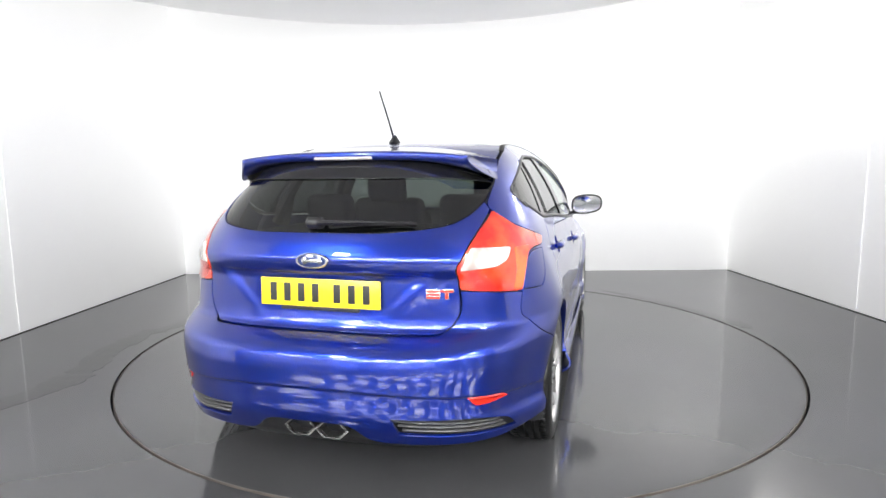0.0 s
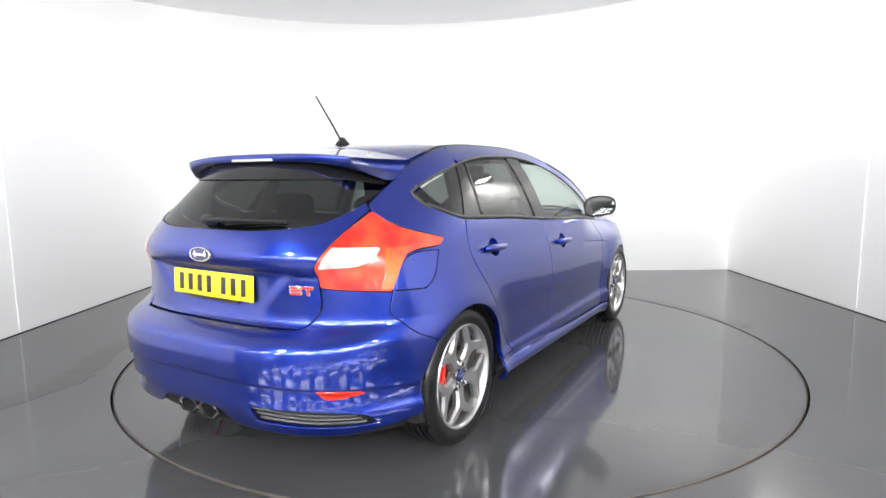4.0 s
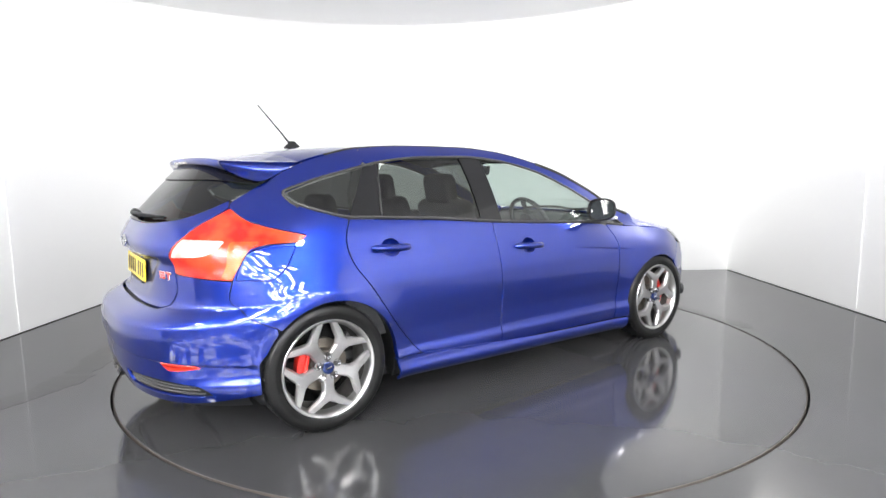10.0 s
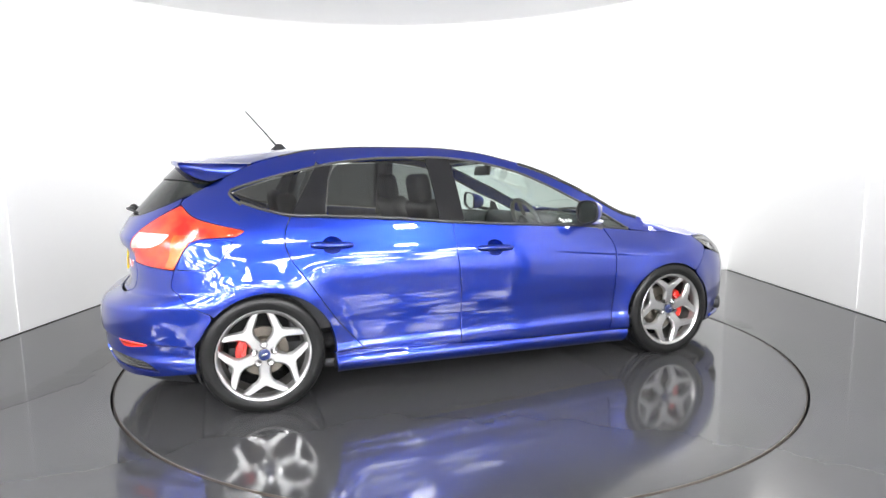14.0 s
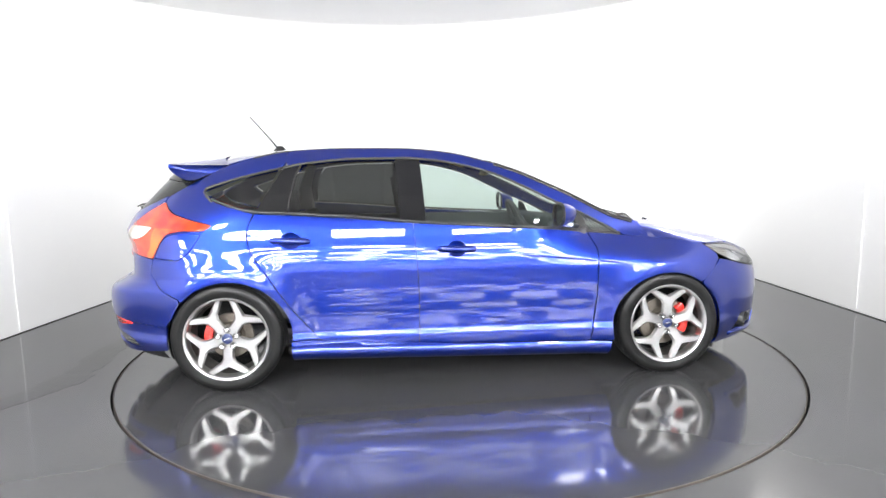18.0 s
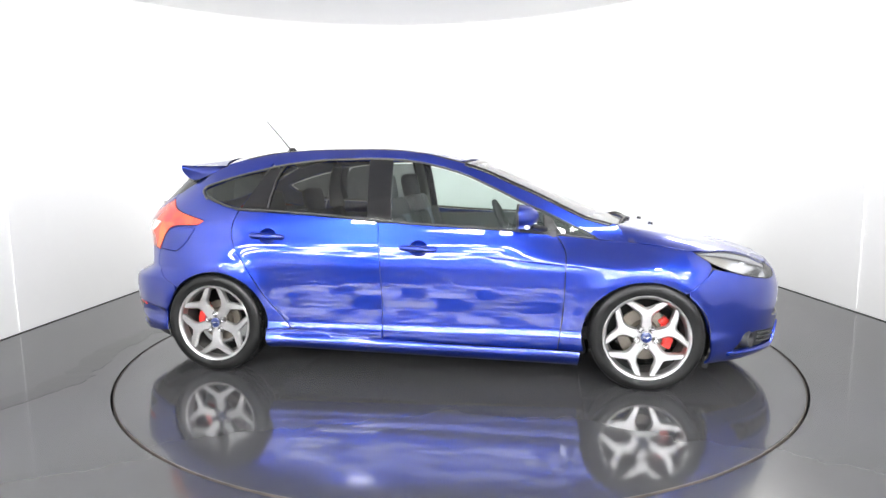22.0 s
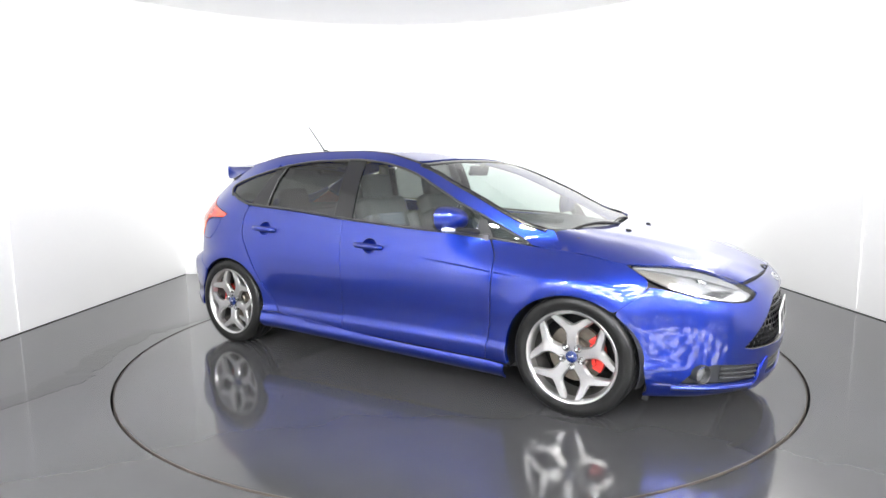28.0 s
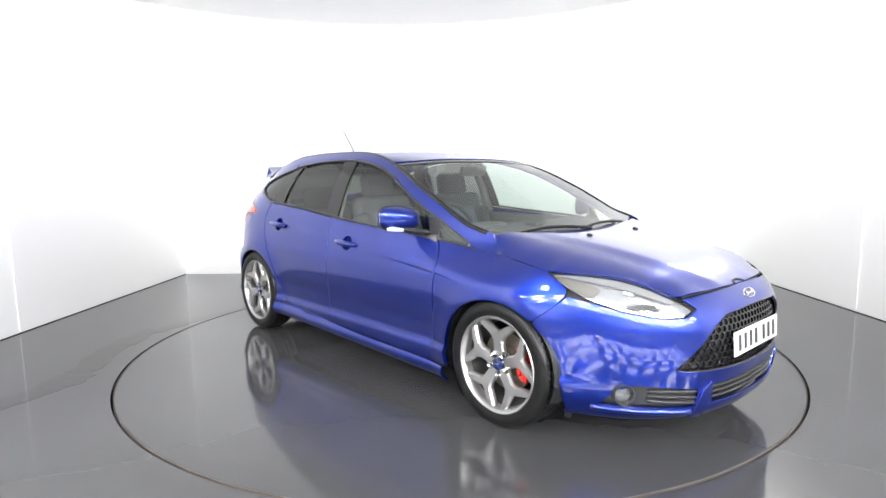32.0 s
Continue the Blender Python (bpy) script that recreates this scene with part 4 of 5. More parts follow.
def build_wheel(turn, parent):
    w = empty("wheel", parent)
    bm = bmesh.new()
    prof = [(0.226, -0.096), (0.244, -0.108), (0.268, -0.116), (0.294, -0.113), (0.310, -0.100), (0.3165, -0.085)]
    for g in (-0.060, -0.022, 0.015, 0.048):
        prof += [(0.318, g - 0.006), (0.310, g - 0.004), (0.310, g + 0.004), (0.318, g + 0.006)]
    prof += [(0.3165, 0.068), (0.311, 0.079), (0.302, 0.086), (0.299, 0.0865), (0.296, 0.0885), (0.272, 0.094), (0.268, 0.0925), (0.258, 0.0915), (0.250, 0.089), (0.246, 0.0875), (0.241, 0.082), (0.234, 0.072)]
    lathe(bm, prof, 72)
    from_bm("tyre", bm, RUBBER, w, "black low-profile tyre with grooved tread", angle=50)
    # tread blocks: shallow slanted cuts shown as raised lugs at the shoulders
    bm = bmesh.new()
    for k in range(60):
        for z, tilt in ((0.058, 0), (-0.070, 0)):
            box(bm, (0.022, 0.003, 0.020), Matrix.Rotation(2 * math.pi * k / 60, 4, "Z") @ pose(0, 0.3165, z, 0, tilt, 0))
    tagged(from_bm("tread", bm, RUBBER, w), kind="stuff")
    bm = bmesh.new()
    lathe(bm, [(0.2435, 0.080), (0.2440, 0.086), (0.2410, 0.0895), (0.2365, 0.0890), (0.2315, 0.0845), (0.2260, 0.0760), (0.2220, 0.0600), (0.2170, 0.0350)], 72)
    bmesh.ops.recalc_face_normals(bm, faces=bm.faces)
    from_bm("rim", bm, ALLOY, w, "silver alloy rim", angle=40)
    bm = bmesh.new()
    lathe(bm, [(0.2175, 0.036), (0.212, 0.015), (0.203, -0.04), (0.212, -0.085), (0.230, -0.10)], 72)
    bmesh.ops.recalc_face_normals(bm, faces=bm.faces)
    from_bm("rim_barrel", bm, SHADED_ALLOY, w, "inside of the rim, darkened for shade")
    bm = bmesh.new()
    lathe(bm, [(0.001, 0.052), (0.030, 0.054), (0.058, 0.060), (0.062, 0.056), (0.064, 0.03)], 40)
    from_bm("hub", bm, ALLOY, w)
    first = None
    for k in range(5):
        if first is None:
            first = from_bm("spoke", spoke_mesh(), ALLOY, w, angle=18)
            ob = first
        else:
            ob = new("spoke", first.data)
            ob.parent = w
        ob.matrix_local = Matrix.Rotation(radians(turn - 90 + 72 * k), 4, "Z")
    seat_mesh = None
    for k in range(5):
        a = radians(turn + 36 + 72 * k)
        if seat_mesh is None:
            bm = bmesh.new()
            lathe(bm, [(0.0205, 0.05), (0.0205, 0.0645), (0.0180, 0.0655), (0.0165, 0.062), (0.0005, 0.062)], 20)
            bmesh.ops.recalc_face_normals(bm, faces=bm.faces)
            ob = from_bm("nut_seat", bm, SHADED_ALLOY, w, "dark recess round the wheel nut")
            seat_mesh = ob.data
        else:
            ob = new("nut_seat", seat_mesh)
            ob.parent = w
        ob.matrix_local = pose(0.055 * math.cos(a), 0.055 * math.sin(a), 0)
    first = None
    for k in range(5):
        a = radians(turn + 36 + 72 * k)
        if first is None:
            bm = bmesh.new()
            lathe(bm, [(0.0135, 0.05), (0.0135, 0.072), (0.0115, 0.077), (0.0085, 0.077), (0.008, 0.070), (0.0005, 0.070)], 6)
            bmesh.ops.recalc_face_normals(bm, faces=bm.faces)
            first = from_bm("wheel_nut", bm, CHROME, w, "chrome wheel nut", angle=20)
            ob = first
        else:
            ob = new("wheel_nut", first.data)
            ob.parent = w
        ob.matrix_local = pose(0.055 * math.cos(a), 0.055 * math.sin(a), 0)
    bm = bmesh.new()
    lathe(bm, [(0.031, 0.05), (0.031, 0.0695), (0.028, 0.071), (0.0005, 0.0725)], 32)
    from_bm("centre_cap", bm, BADGE_BLUE, w, "dark blue wheel centre cap")
    bm = bmesh.new()
    box(bm, (0.034, 0.007, 0.002), pose(0, 0, 0.0728, 0, 0, 12), 0.0008)
    from_bm("cap_mark", bm, CHROME, w)
    return w


def brake_at(x, side, front):
    d = 0.150 if front else 0.132
    bm = bmesh.new()
    lathe(bm, [(0.085, 0.0), (d, 0.0), (d, -0.012), (d, -0.024), (0.08, -0.024)], 48)
    lathe(bm, [(0.001, 0.03), (0.075, 0.03), (0.082, 0.02), (0.085, 0.0)], 40)
    bmesh.ops.recalc_face_normals(bm, faces=bm.faces)
    disc_ob = from_bm("brake_disc", bm, STEEL, car, "worn steel brake disc")
    m = pose(x, side * 0.772, HUB_Z, 90 if side < 0 else -90)
    disc_ob.matrix_local = m
    bm = bmesh.new()
    for k in range(9):
        a = radians(-33 + 66 * k / 8)
        box(bm, (0.050, 0.030, 0.055), Matrix.Rotation(a, 4, "Z") @ pose(0.132 if front else 0.118, 0, 0.004), 0.006)
    box(bm, (0.02, 0.11, 0.03), pose(0.10, 0, 0.03), 0.006)
    cal = from_bm("brake_caliper", bm, RED, car, "red painted brake caliper")
    cal.matrix_local = m @ Matrix.Rotation(radians((8 if front else 166)), 4, "Z")


for x in (HUB_X, -HUB_X):
    for side in (-1, 1):
        w = build_wheel(90 if x > 0 else 270, car)
        w.matrix_local = pose(x, side * 0.780, HUB_Z, 90 if side < 0 else -90)
        brake_at(x, side, x > 0)
        # arch liner
        bm = bmesh.new()
        rows = []
        for y in (0.845, 0.80, 0.56):
            g = 0.004 if y > 0.84 else 0.02
            acx, rx, rz = ARCHES[x > 0]
            rows.append([bm.verts.new((acx + (rx + g) * math.cos(a), side * y, HUB_Z + (rz + g) * math.sin(a))) for a in np.linspace(-0.35, math.pi + 0.35, 33)])
        rows.append([bm.verts.new((x + 0.01 * math.cos(a), side * 0.56, HUB_Z + 0.01 * math.sin(a))) for a in np.linspace(-0.35, math.pi + 0.35, 33)])
        for a, b in zip(rows, rows[1:]):
            for k in range(32):
                bm.faces.new((a[k], a[k + 1], b[k + 1], b[k]))
        from_bm("arch_liner", bm, BLACK, car, "black felt wheel arch liner")

# ---- roof spoiler ----


def spoiler(v, k):
    """v across, k from the roof joint over the top, round the trailing edge and back beneath."""
    e = np.abs(v) ** 3.0
    knots = [0, 0.25, 0.5, 0.56, 0.62, 0.8, 1.0]
    mid = [(-1.415, 1.380), (-1.60, 1.362), (-1.752, 1.345), (-1.758, 1.334), (-1.745, 1.312), (-1.64, 1.318), (-1.55, 1.325)]
    end = [(-1.325, 1.316), (-1.52, 1.318), (-1.690, 1.325), (-1.697, 1.316), (-1.686, 1.292), (-1.545, 1.226), (-1.42, 1.268)]
    wid = [0.588, 0.580, 0.535, 0.530, 0.540, 0.625, 0.600]
    at = lambda q: hermite(*[z for kk, t in zip(knots, q) for z in (kk, t)])(k)
    xm, zm = at([q[0] for q in mid]), at([q[1] for q in mid])
    xe, ze = at([q[0] for q in end]), at([q[1] for q in end])
    return np.stack([xm + (xe - xm) * e, v * at(wid), zm + (ze - zm) * e], -1)


A, B = np.meshgrid(np.linspace(-1, 1, 61), np.linspace(0, 1, 49))
V = spoiler(A.ravel(), B.ravel())
N = -normals_of(spoiler, A.ravel(), B.ravel())
F = [(j * 61 + i, (j + 1) * 61 + i, (j + 1) * 61 + i + 1, j * 61 + i + 1) for j in range(48) for i in range(60)]
for i in (0, 60):
    F.append([j * 61 + i for j in range(49)])
sp = part("roof_spoiler", V, F, PAINT, car, "large blue roof spoiler")
V, F = grid_sheet(lambda v, k: spoiler(v * 0.95, k) + np.stack([0.012 + 0 * v, 0 * v, -0.014 - 0 * v], -1), -1, 1, 0.70, 1.0, 50, 8)
part("spoiler_underside", V, F, BLACK, sp, "black spoiler underside")
bm = bmesh.new()
box(bm, (0.02, 0.27, 0.015), pose(-1.747, 0, 1.323, 0, -22, 0), 0.006, 3)
from_bm("brake_light", bm, material("lens_pale", (0.50, 0.47, 0.47), 0.15, coat=1.0), sp, "pale clear high brake light")
for sy in (-1, 1):
    bm = bmesh.new()
    box(bm, (0.10, 0.05, 0.05), pose(-1.60, sy * 0.40, 1.292, 0, 35, 0), 0.015)
    from_bm("spoiler_bracket", bm, BLACK, sp)
# upper black band on the rear glass behind the spoiler
band = [(s_at(1.215, y=0.60, front=False), 1.212, 0.01), (s_at(1.235, y=0.45, front=False), 1.236), (S_REAR, 1.252)]
top_b = [(s_at(1.33, y=0.49, front=False), 1.33, 0.01)]
half = top_b + band[:-1]
panel("glass_band", body, rounded(half + [(2 * S_REAR - q[0], *q[1:]) for q in half[::-1]]), GLOSS_BLACK, car, "black band on the rear glass", off=0.002, edge=0.002)

# ---- rear details ----


def plate(name, width, height, m, mat, parent, label, groups):
    ob = empty(name, parent)
    ob.matrix_local = m
    tagged(ob, label)
    bm = bmesh.new()
    box(bm, (0.006, width, height), Matrix(), 0.0028)
    from_bm("plate_board", bm, mat, ob)
    y, first = -sum(groups) * 0.062 / 2 - 0.016, None
    for g in groups:
        for _ in range(g):
            if first is None:
                bm = bmesh.new()
                box(bm, (0.0015, 0.030, 0.074), Matrix(), 0.0005)
                first = bar = from_bm("plate_bar", bm, INK, ob)
            else:
                bar = new("plate_bar", first.data)
                bar.parent = ob
            bar.matrix_local = pose(0.0036, y + 0.031, 0.0)
            y += 0.062
        y += 0.032
    return ob


plate("number_plate", 0.52, 0.111, pose(-2.004, 0, 0.790, 0, -3, 180), YELLOW, car, "yellow rear number plate with dark bars", (4, 3))
bm = bmesh.new()
box(bm, (0.014, 0.34, 0.016), pose(-2.003, 0, 0.727), 0.003)
from_bm("plate_holder", bm, BLACK, car, "black plate surround")
plate("number_plate", 0.52, 0.111, pose(2.209, 0, 0.479, 0, -4, 0), WHITE_PLATE, car, "white front number plate with dark bars", (4, 3))


def oval_badge(m, rx, rz):
    ob = empty("badge", car)
    ob.matrix_local = m
    tagged(ob, "chrome-rimmed dark oval badge with a pale bar")
    stretch = Matrix.Diagonal((1, rx, rz, 1)) @ pose(0, 0, 0, 0, 90, 0)
    for nm, mat, prof in (("badge_rim", CHROME, [(1.0, 0.0), (1.0, 0.004), (0.95, 0.008), (0.86, 0.008), (0.84, 0.004)]), ("badge_face", BADGE_BLUE, [(0.86, 0.003), (0.5, 0.006), (0.001, 0.007)])):
        bm = bmesh.new()
        lathe(bm, prof, 48, stretch)
        bmesh.ops.recalc_face_normals(bm, faces=bm.faces)
        from_bm(nm, bm, mat, ob)
    bm = bmesh.new()
    box(bm, (0.002, rx * 1.2, rz * 0.34), pose(0.0075, 0, -rz * 0.05), 0.0008)
    box(bm, (0.002, rx * 0.22, rz * 0.9), pose(0.0074, -rx * 0.42, 0, 12, 0, 0), 0.0008)
    box(bm, (0.002, rx * 0.16, rz * 0.8), pose(0.0074, rx * 0.50, rz * 0.05, 12, 0, 0), 0.0008)
    from_bm("badge_mark", bm, CHROME, ob)


oval_badge(pose(-2.050, 0, 0.926, 0, -4, 180), 0.070, 0.031)
oval_badge(pose(2.160, 0, 0.672, 0, -38, 0), 0.060, 0.025)
emblem = empty("emblem", car)
tagged(emblem, "small red and silver slanted emblem bars")
for k, (dy, dz, w, h) in enumerate(((0.024, 0.012, 0.05, 0.008), (0.024, 0.0, 0.05, 0.008), (0.024, -0.012, 0.05, 0.008), (-0.026, 0.012, 0.048, 0.009), (-0.026, -0.005, 0.012, 0.026))):
    y, z = -0.482 + dy, 0.797 + dz
    q = body(s_at(z, y=abs(y), front=False), z)
    bm = bmesh.new()
    box(bm, (0.006, w, h), Matrix.Translation((float(q[0]) - 0.001, y, z)) @ pose(0, 0, 0, 0, -3, 14), 0.002)
    from_bm("emblem_bar", bm, RED, emblem)
    bm = bmesh.new()
    box(bm, (0.005, w + 0.006, h + 0.006), Matrix.Translation((float(q[0]) + 0.0005, y, z)) @ pose(0, 0, 0, 0, -3, 14), 0.002)
    from_bm("emblem_edge", bm, CHROME, emblem, "thin silver edge")

TRIM_SILVER = material("dull_silver", (0.11, 0.11, 0.11), 0.4, 0.5)
for mirror in (False, True):
    clear = mapped([(-1.893, 0.967, 0.006), (-1.745, 0.958, 0.012), (-1.785, 0.918), (-1.838, 0.894), (-1.940, 0.888, 0.01)])
    panel("reversing_lens", body, rounded(clear), CLEAR_LENS, TAIL_LAMP[mirror], "clear reversing lamp lens", off=0.0045, edge=0.004, mirror=mirror)
    amber = mapped([(-1.722, 0.955, 0.012), (-1.60, 0.952), (-1.645, 0.925), (-1.70, 0.855), (-1.732, 0.792, 0.006), (-1.775, 0.795, 0.006), (-1.745, 0.88)])
    panel("indicator_lens", body, rounded(amber), AMBER_LENS, TAIL_LAMP[mirror], "amber indicator lens", off=0.0042, edge=0.004, mirror=mirror)
    refl = [(s_at(0.424, y=0.602, front=False), 0.424, 0.004), (s_at(0.392, y=0.628, front=False), 0.391, 0.008), (s_at(0.39, y=0.66, front=False), 0.388), (s_at(0.398, y=0.728, front=False), 0.400, 0.002), (s_at(0.412, y=0.71, front=False), 0.413)]
    panel("reflector", body, rounded(refl), material("reflector_red", (0.75, 0.025, 0.012), 0.15, coat=1.0), car, "red rear reflector", off=0.006, edge=0.008, mirror=mirror)
    panel("vent_back", body, rounded([(q[0], q[1]) for q in vent]), BLACK, car, off=-0.035, edge=0.0, mirror=mirror)
    for k in range(3):
        u = 0.2 + 0.3 * k
        path = [(s_at(0.3, y=y, front=False), (0.355 - 0.035 * ((y - 0.34) / 0.4)) * (1 - u) + (0.288 - 0.028 * ((y - 0.34) / 0.4)) * u) for y in np.linspace(0.35 + 0.012 * k, 0.735 - 0.01 * (2 - k), 14)]
        strip("vent_strip", body, path, 0.0045, TRIM_SILVER, car, "thin silver vent strip", -0.016, 0.006, mirror=mirror)

# exhaust: twin six-sided tips
ex = empty("exhaust", car)
tagged(ex, "twin six-sided dark polished steel exhaust tips")
for sy in (-1, 1):
    bm = bmesh.new()
    prof = [(0.056, 0.0), (0.066, 0.11), (0.072, 0.137), (0.070, 0.144), (0.058, 0.145), (0.053, 0.138), (0.050, 0.06)]
    lathe(bm, prof, 6, pose(-1.994, sy * 0.066 - 0.034, 0.276, 0, -84, 0) @ Matrix.Diagonal((0.54, 1.0, 1, 1)) @ pose(0, 0, 0, 0, 0, 30))
    bmesh.ops.recalc_face_normals(bm, faces=bm.faces)
    from_bm("exhaust_tip", bm, material("exhaust_steel", (0.19, 0.185, 0.18), 0.22, 0.95, grain=0.15, scale=40), ex, angle=25)
    bm = bmesh.new()
    lathe(bm, [(0.0515, 0.137), (0.049, 0.05), (0.0005, 0.05)], 6, pose(-1.994, sy * 0.066 - 0.034, 0.276, 0, -84, 0) @ Matrix.Diagonal((0.54, 1.0, 1, 1)) @ pose(0, 0, 0, 0, 0, 30))
    from_bm("exhaust_bore", bm, INK, ex, "black inside of the tip")
bm = bmesh.new()
box(bm, (0.05, 0.44, 0.09), pose(-1.93, 0, 0.325), 0.01)
from_bm("diffuser_recess", bm, BLACK, car, "dark recess above the exhaust")

# wipers, antenna, jets
bm = bmesh.new()
box(bm, (0.045, 0.075, 0.04), pose(-1.985, 0.015, 1.066, 0, 40, 0), 0.014, 3)
tube(bm, [(-1.995, 0.0, 1.068), (-2.000, -0.10, 1.070), (-1.985, -0.22, 1.070), (-1.945, -0.385, 1.068)], [0.016, 0.013, 0.010, 0.006], 8, 0.6)
tube(bm, [(-1.985, -0.06, 1.058), (-1.965, -0.22, 1.060), (-1.925, -0.385, 1.062)], 0.006, 6)
from_bm("rear_wiper", bm, BLACK, car, "black rear wiper", angle=50)
for y0, y1, x0, x1 in ((-0.05, -0.56, 1.315, 1.195), (0.42, -0.12, 1.24, 1.300)):
    bm = bmesh.new()
    pts = [(x0 + (x1 - x0) * u, y0 + (y1 - y0) * u, 0.935 + 0.022 * math.sin(u * math.pi)) for u in np.linspace(0, 1, 7)]
    tube(bm, pts, [0.012, 0.010, 0.009, 0.008, 0.007, 0.006, 0.005], 8, 0.7)
    tube(bm, [(p[0] - 0.012, p[1], p[2] - 0.008) for p in pts[1:]], 0.005, 6)
    from_bm("front_wiper", bm, BLACK, car, "black windscreen wiper", angle=50)
bm = bmesh.new()
box(bm, (0.16, 1.34, 0.02), pose(1.215, 0, 0.898), 0.006)
from_bm("scuttle", bm, BLACK, car, "black panel under the wipers")
for sy in (-1, 1):
    bm = bmesh.new()
    box(bm, (0.030, 0.020, 0.012), pose(1.43, sy * 0.235, float(bonnet_top(np.array([1.43]), np.array([0.235]))[0][2]) + 0.004, 0, 12, 0), 0.004)
    from_bm("washer_jet", bm, BLACK, car)
bm = bmesh.new()
lathe(bm, [(0.034, 0), (0.030, 0.008), (0.016, 0.028), (0.010, 0.040), (0.0005, 0.042)], 20, pose(-1.12, 0, 1.411) @ Matrix.Diagonal((1.7, 0.8, 1, 1)))
tube(bm, [(-1.135, 0, 1.435), (-1.19, 0, 1.505), (-1.317, 0, 1.652)], [0.0062, 0.0050, 0.0040], 8)
from_bm("aerial", bm, BLACK, car, "black whip aerial")
for sy in (-1, 1):
    path = [(x, sy * (float(ROOF_Y(x)) - 0.008)) for x in np.linspace(-1.18, 0.26, 40)]
    strip("roof_strip", roof_top, path, 0.022, BLACK, car, "black roof joint strip", 0.0, 0.003)

# ---- front details ----
# dark joint round the front of the bonnet, with its notch over the badge
edge = [(x, y) for x, y in [q[:2] for q in bon] if abs(y) < 0.47 and x > 1.99]
pts = bonnet_top(np.array([q[0] for q in edge]) + 0.004, np.array([q[1] for q in edge]))
bm = bmesh.new()
tube(bm, [(float(p[0]), float(p[1]), float(p[2]) - 0.005) for p in pts], 0.0024, 6)
from_bm("bonnet_seal", bm, BLACK, car, "black bonnet joint")
bm = bmesh.new()
p = bonnet_top(np.array([2.112] * 9), np.linspace(-0.055, 0.055, 9))
tube(bm, [(float(q[0]) + 0.002 - 0.02 * (1 - (k - 4) ** 2 / 16), float(q[1]), float(q[2]) - 0.001 + 0.010 * (1 - (k - 4) ** 2 / 16)) for k, q in enumerate(p)], 0.0065, 6)
from_bm("bonnet_notch", bm, BLACK, car, "black notch over the badge")
panel("grille_back", body, both([(q[0], q[1]) for q in grille]), BLACK, car, off=-0.06, edge=0.0)


def honeycomb(outline, cell, bar, off, clip):
    """Six-sided cells of thin bars inside an outline on the nose."""
    verts, faces = [], []
    dx, dz = cell, cell * 0.72
    lo, hi = outline.min(0), outline.max(0)
    done = set()
    for r in range(int((hi[1] - lo[1]) / dz) + 2):
        for c in range(int((hi[0] - lo[0]) / dx) + 2):
            cx, cz = lo[0] + c * dx + (r % 2) * dx / 2, lo[1] + r * dz
            cor = [(cx + dx / 2 * sx, cz + dz * sz) for sx, sz in ((0, 0.64), (1, 0.34), (1, -0.34), (0, -0.64), (-1, -0.34), (-1, 0.34))]
            for k in range(6):
                a, b = cor[k], cor[(k + 1) % 6]
                key = (round((a[0] + b[0]) * 500), round((a[1] + b[1]) * 500))
                if key in done:
                    continue
                done.add(key)
                if not inside(outline, np.array([a, b])).all():
                    continue
                A = np.array([a, b])
                n = normals_of(body, A[:, 0], A[:, 1])
                P = body(A[:, 0], A[:, 1])
                t = P[1] - P[0]
                w = np.cross(t, n[0])
                w /= np.linalg.norm(w)
                at = len(verts)
                for i in (0, 1):
                    verts += [P[i] + n[i] * off - w * bar / 2, P[i] + n[i] * off + w * bar / 2, P[i] + n[i] * (off - 0.022) + w * bar / 2, P[i] + n[i] * (off - 0.022) - w * bar / 2]
                faces += [(at + k2, at + (k2 + 1) % 4, at + 4 + (k2 + 1) % 4, at + 4 + k2) for k2 in range(4)]
    return verts, faces


GRILLE = empty("grille", car)
tagged(GRILLE, "black honeycomb radiator grille")
V, F = honeycomb(both(grille), 0.042, 0.0075, -0.022, None)
tagged(part("grille_mesh", V, F, GLOSS_BLACK, GRILLE, "black honeycomb mesh", smooth=False), kind="")
gb = both(grille)
strip("grille_frame", body, gb, 0.012, GLOSS_BLACK, GRILLE, "", -0.008, 0.006, closed=True)
panel("intake_back", body, both([(q[0], q[1]) for q in intake]), BLACK, car, off=-0.04, edge=0.0)
for k in range(3):
    path = [(s_at(0.27, y=abs(y)) if y >= 0 else 2 * S_FRONT - s_at(0.27, y=abs(y)), 0.25 + 0.026 * k) for y in np.linspace(0.37, -0.37, 30)]
    strip("intake_slat", body, path, 0.010, TRIM, car, "", -0.014, 0.006)
GREY = material("grey_plastic", (0.026, 0.027, 0.029), 0.42, grain=0.1, scale=200)
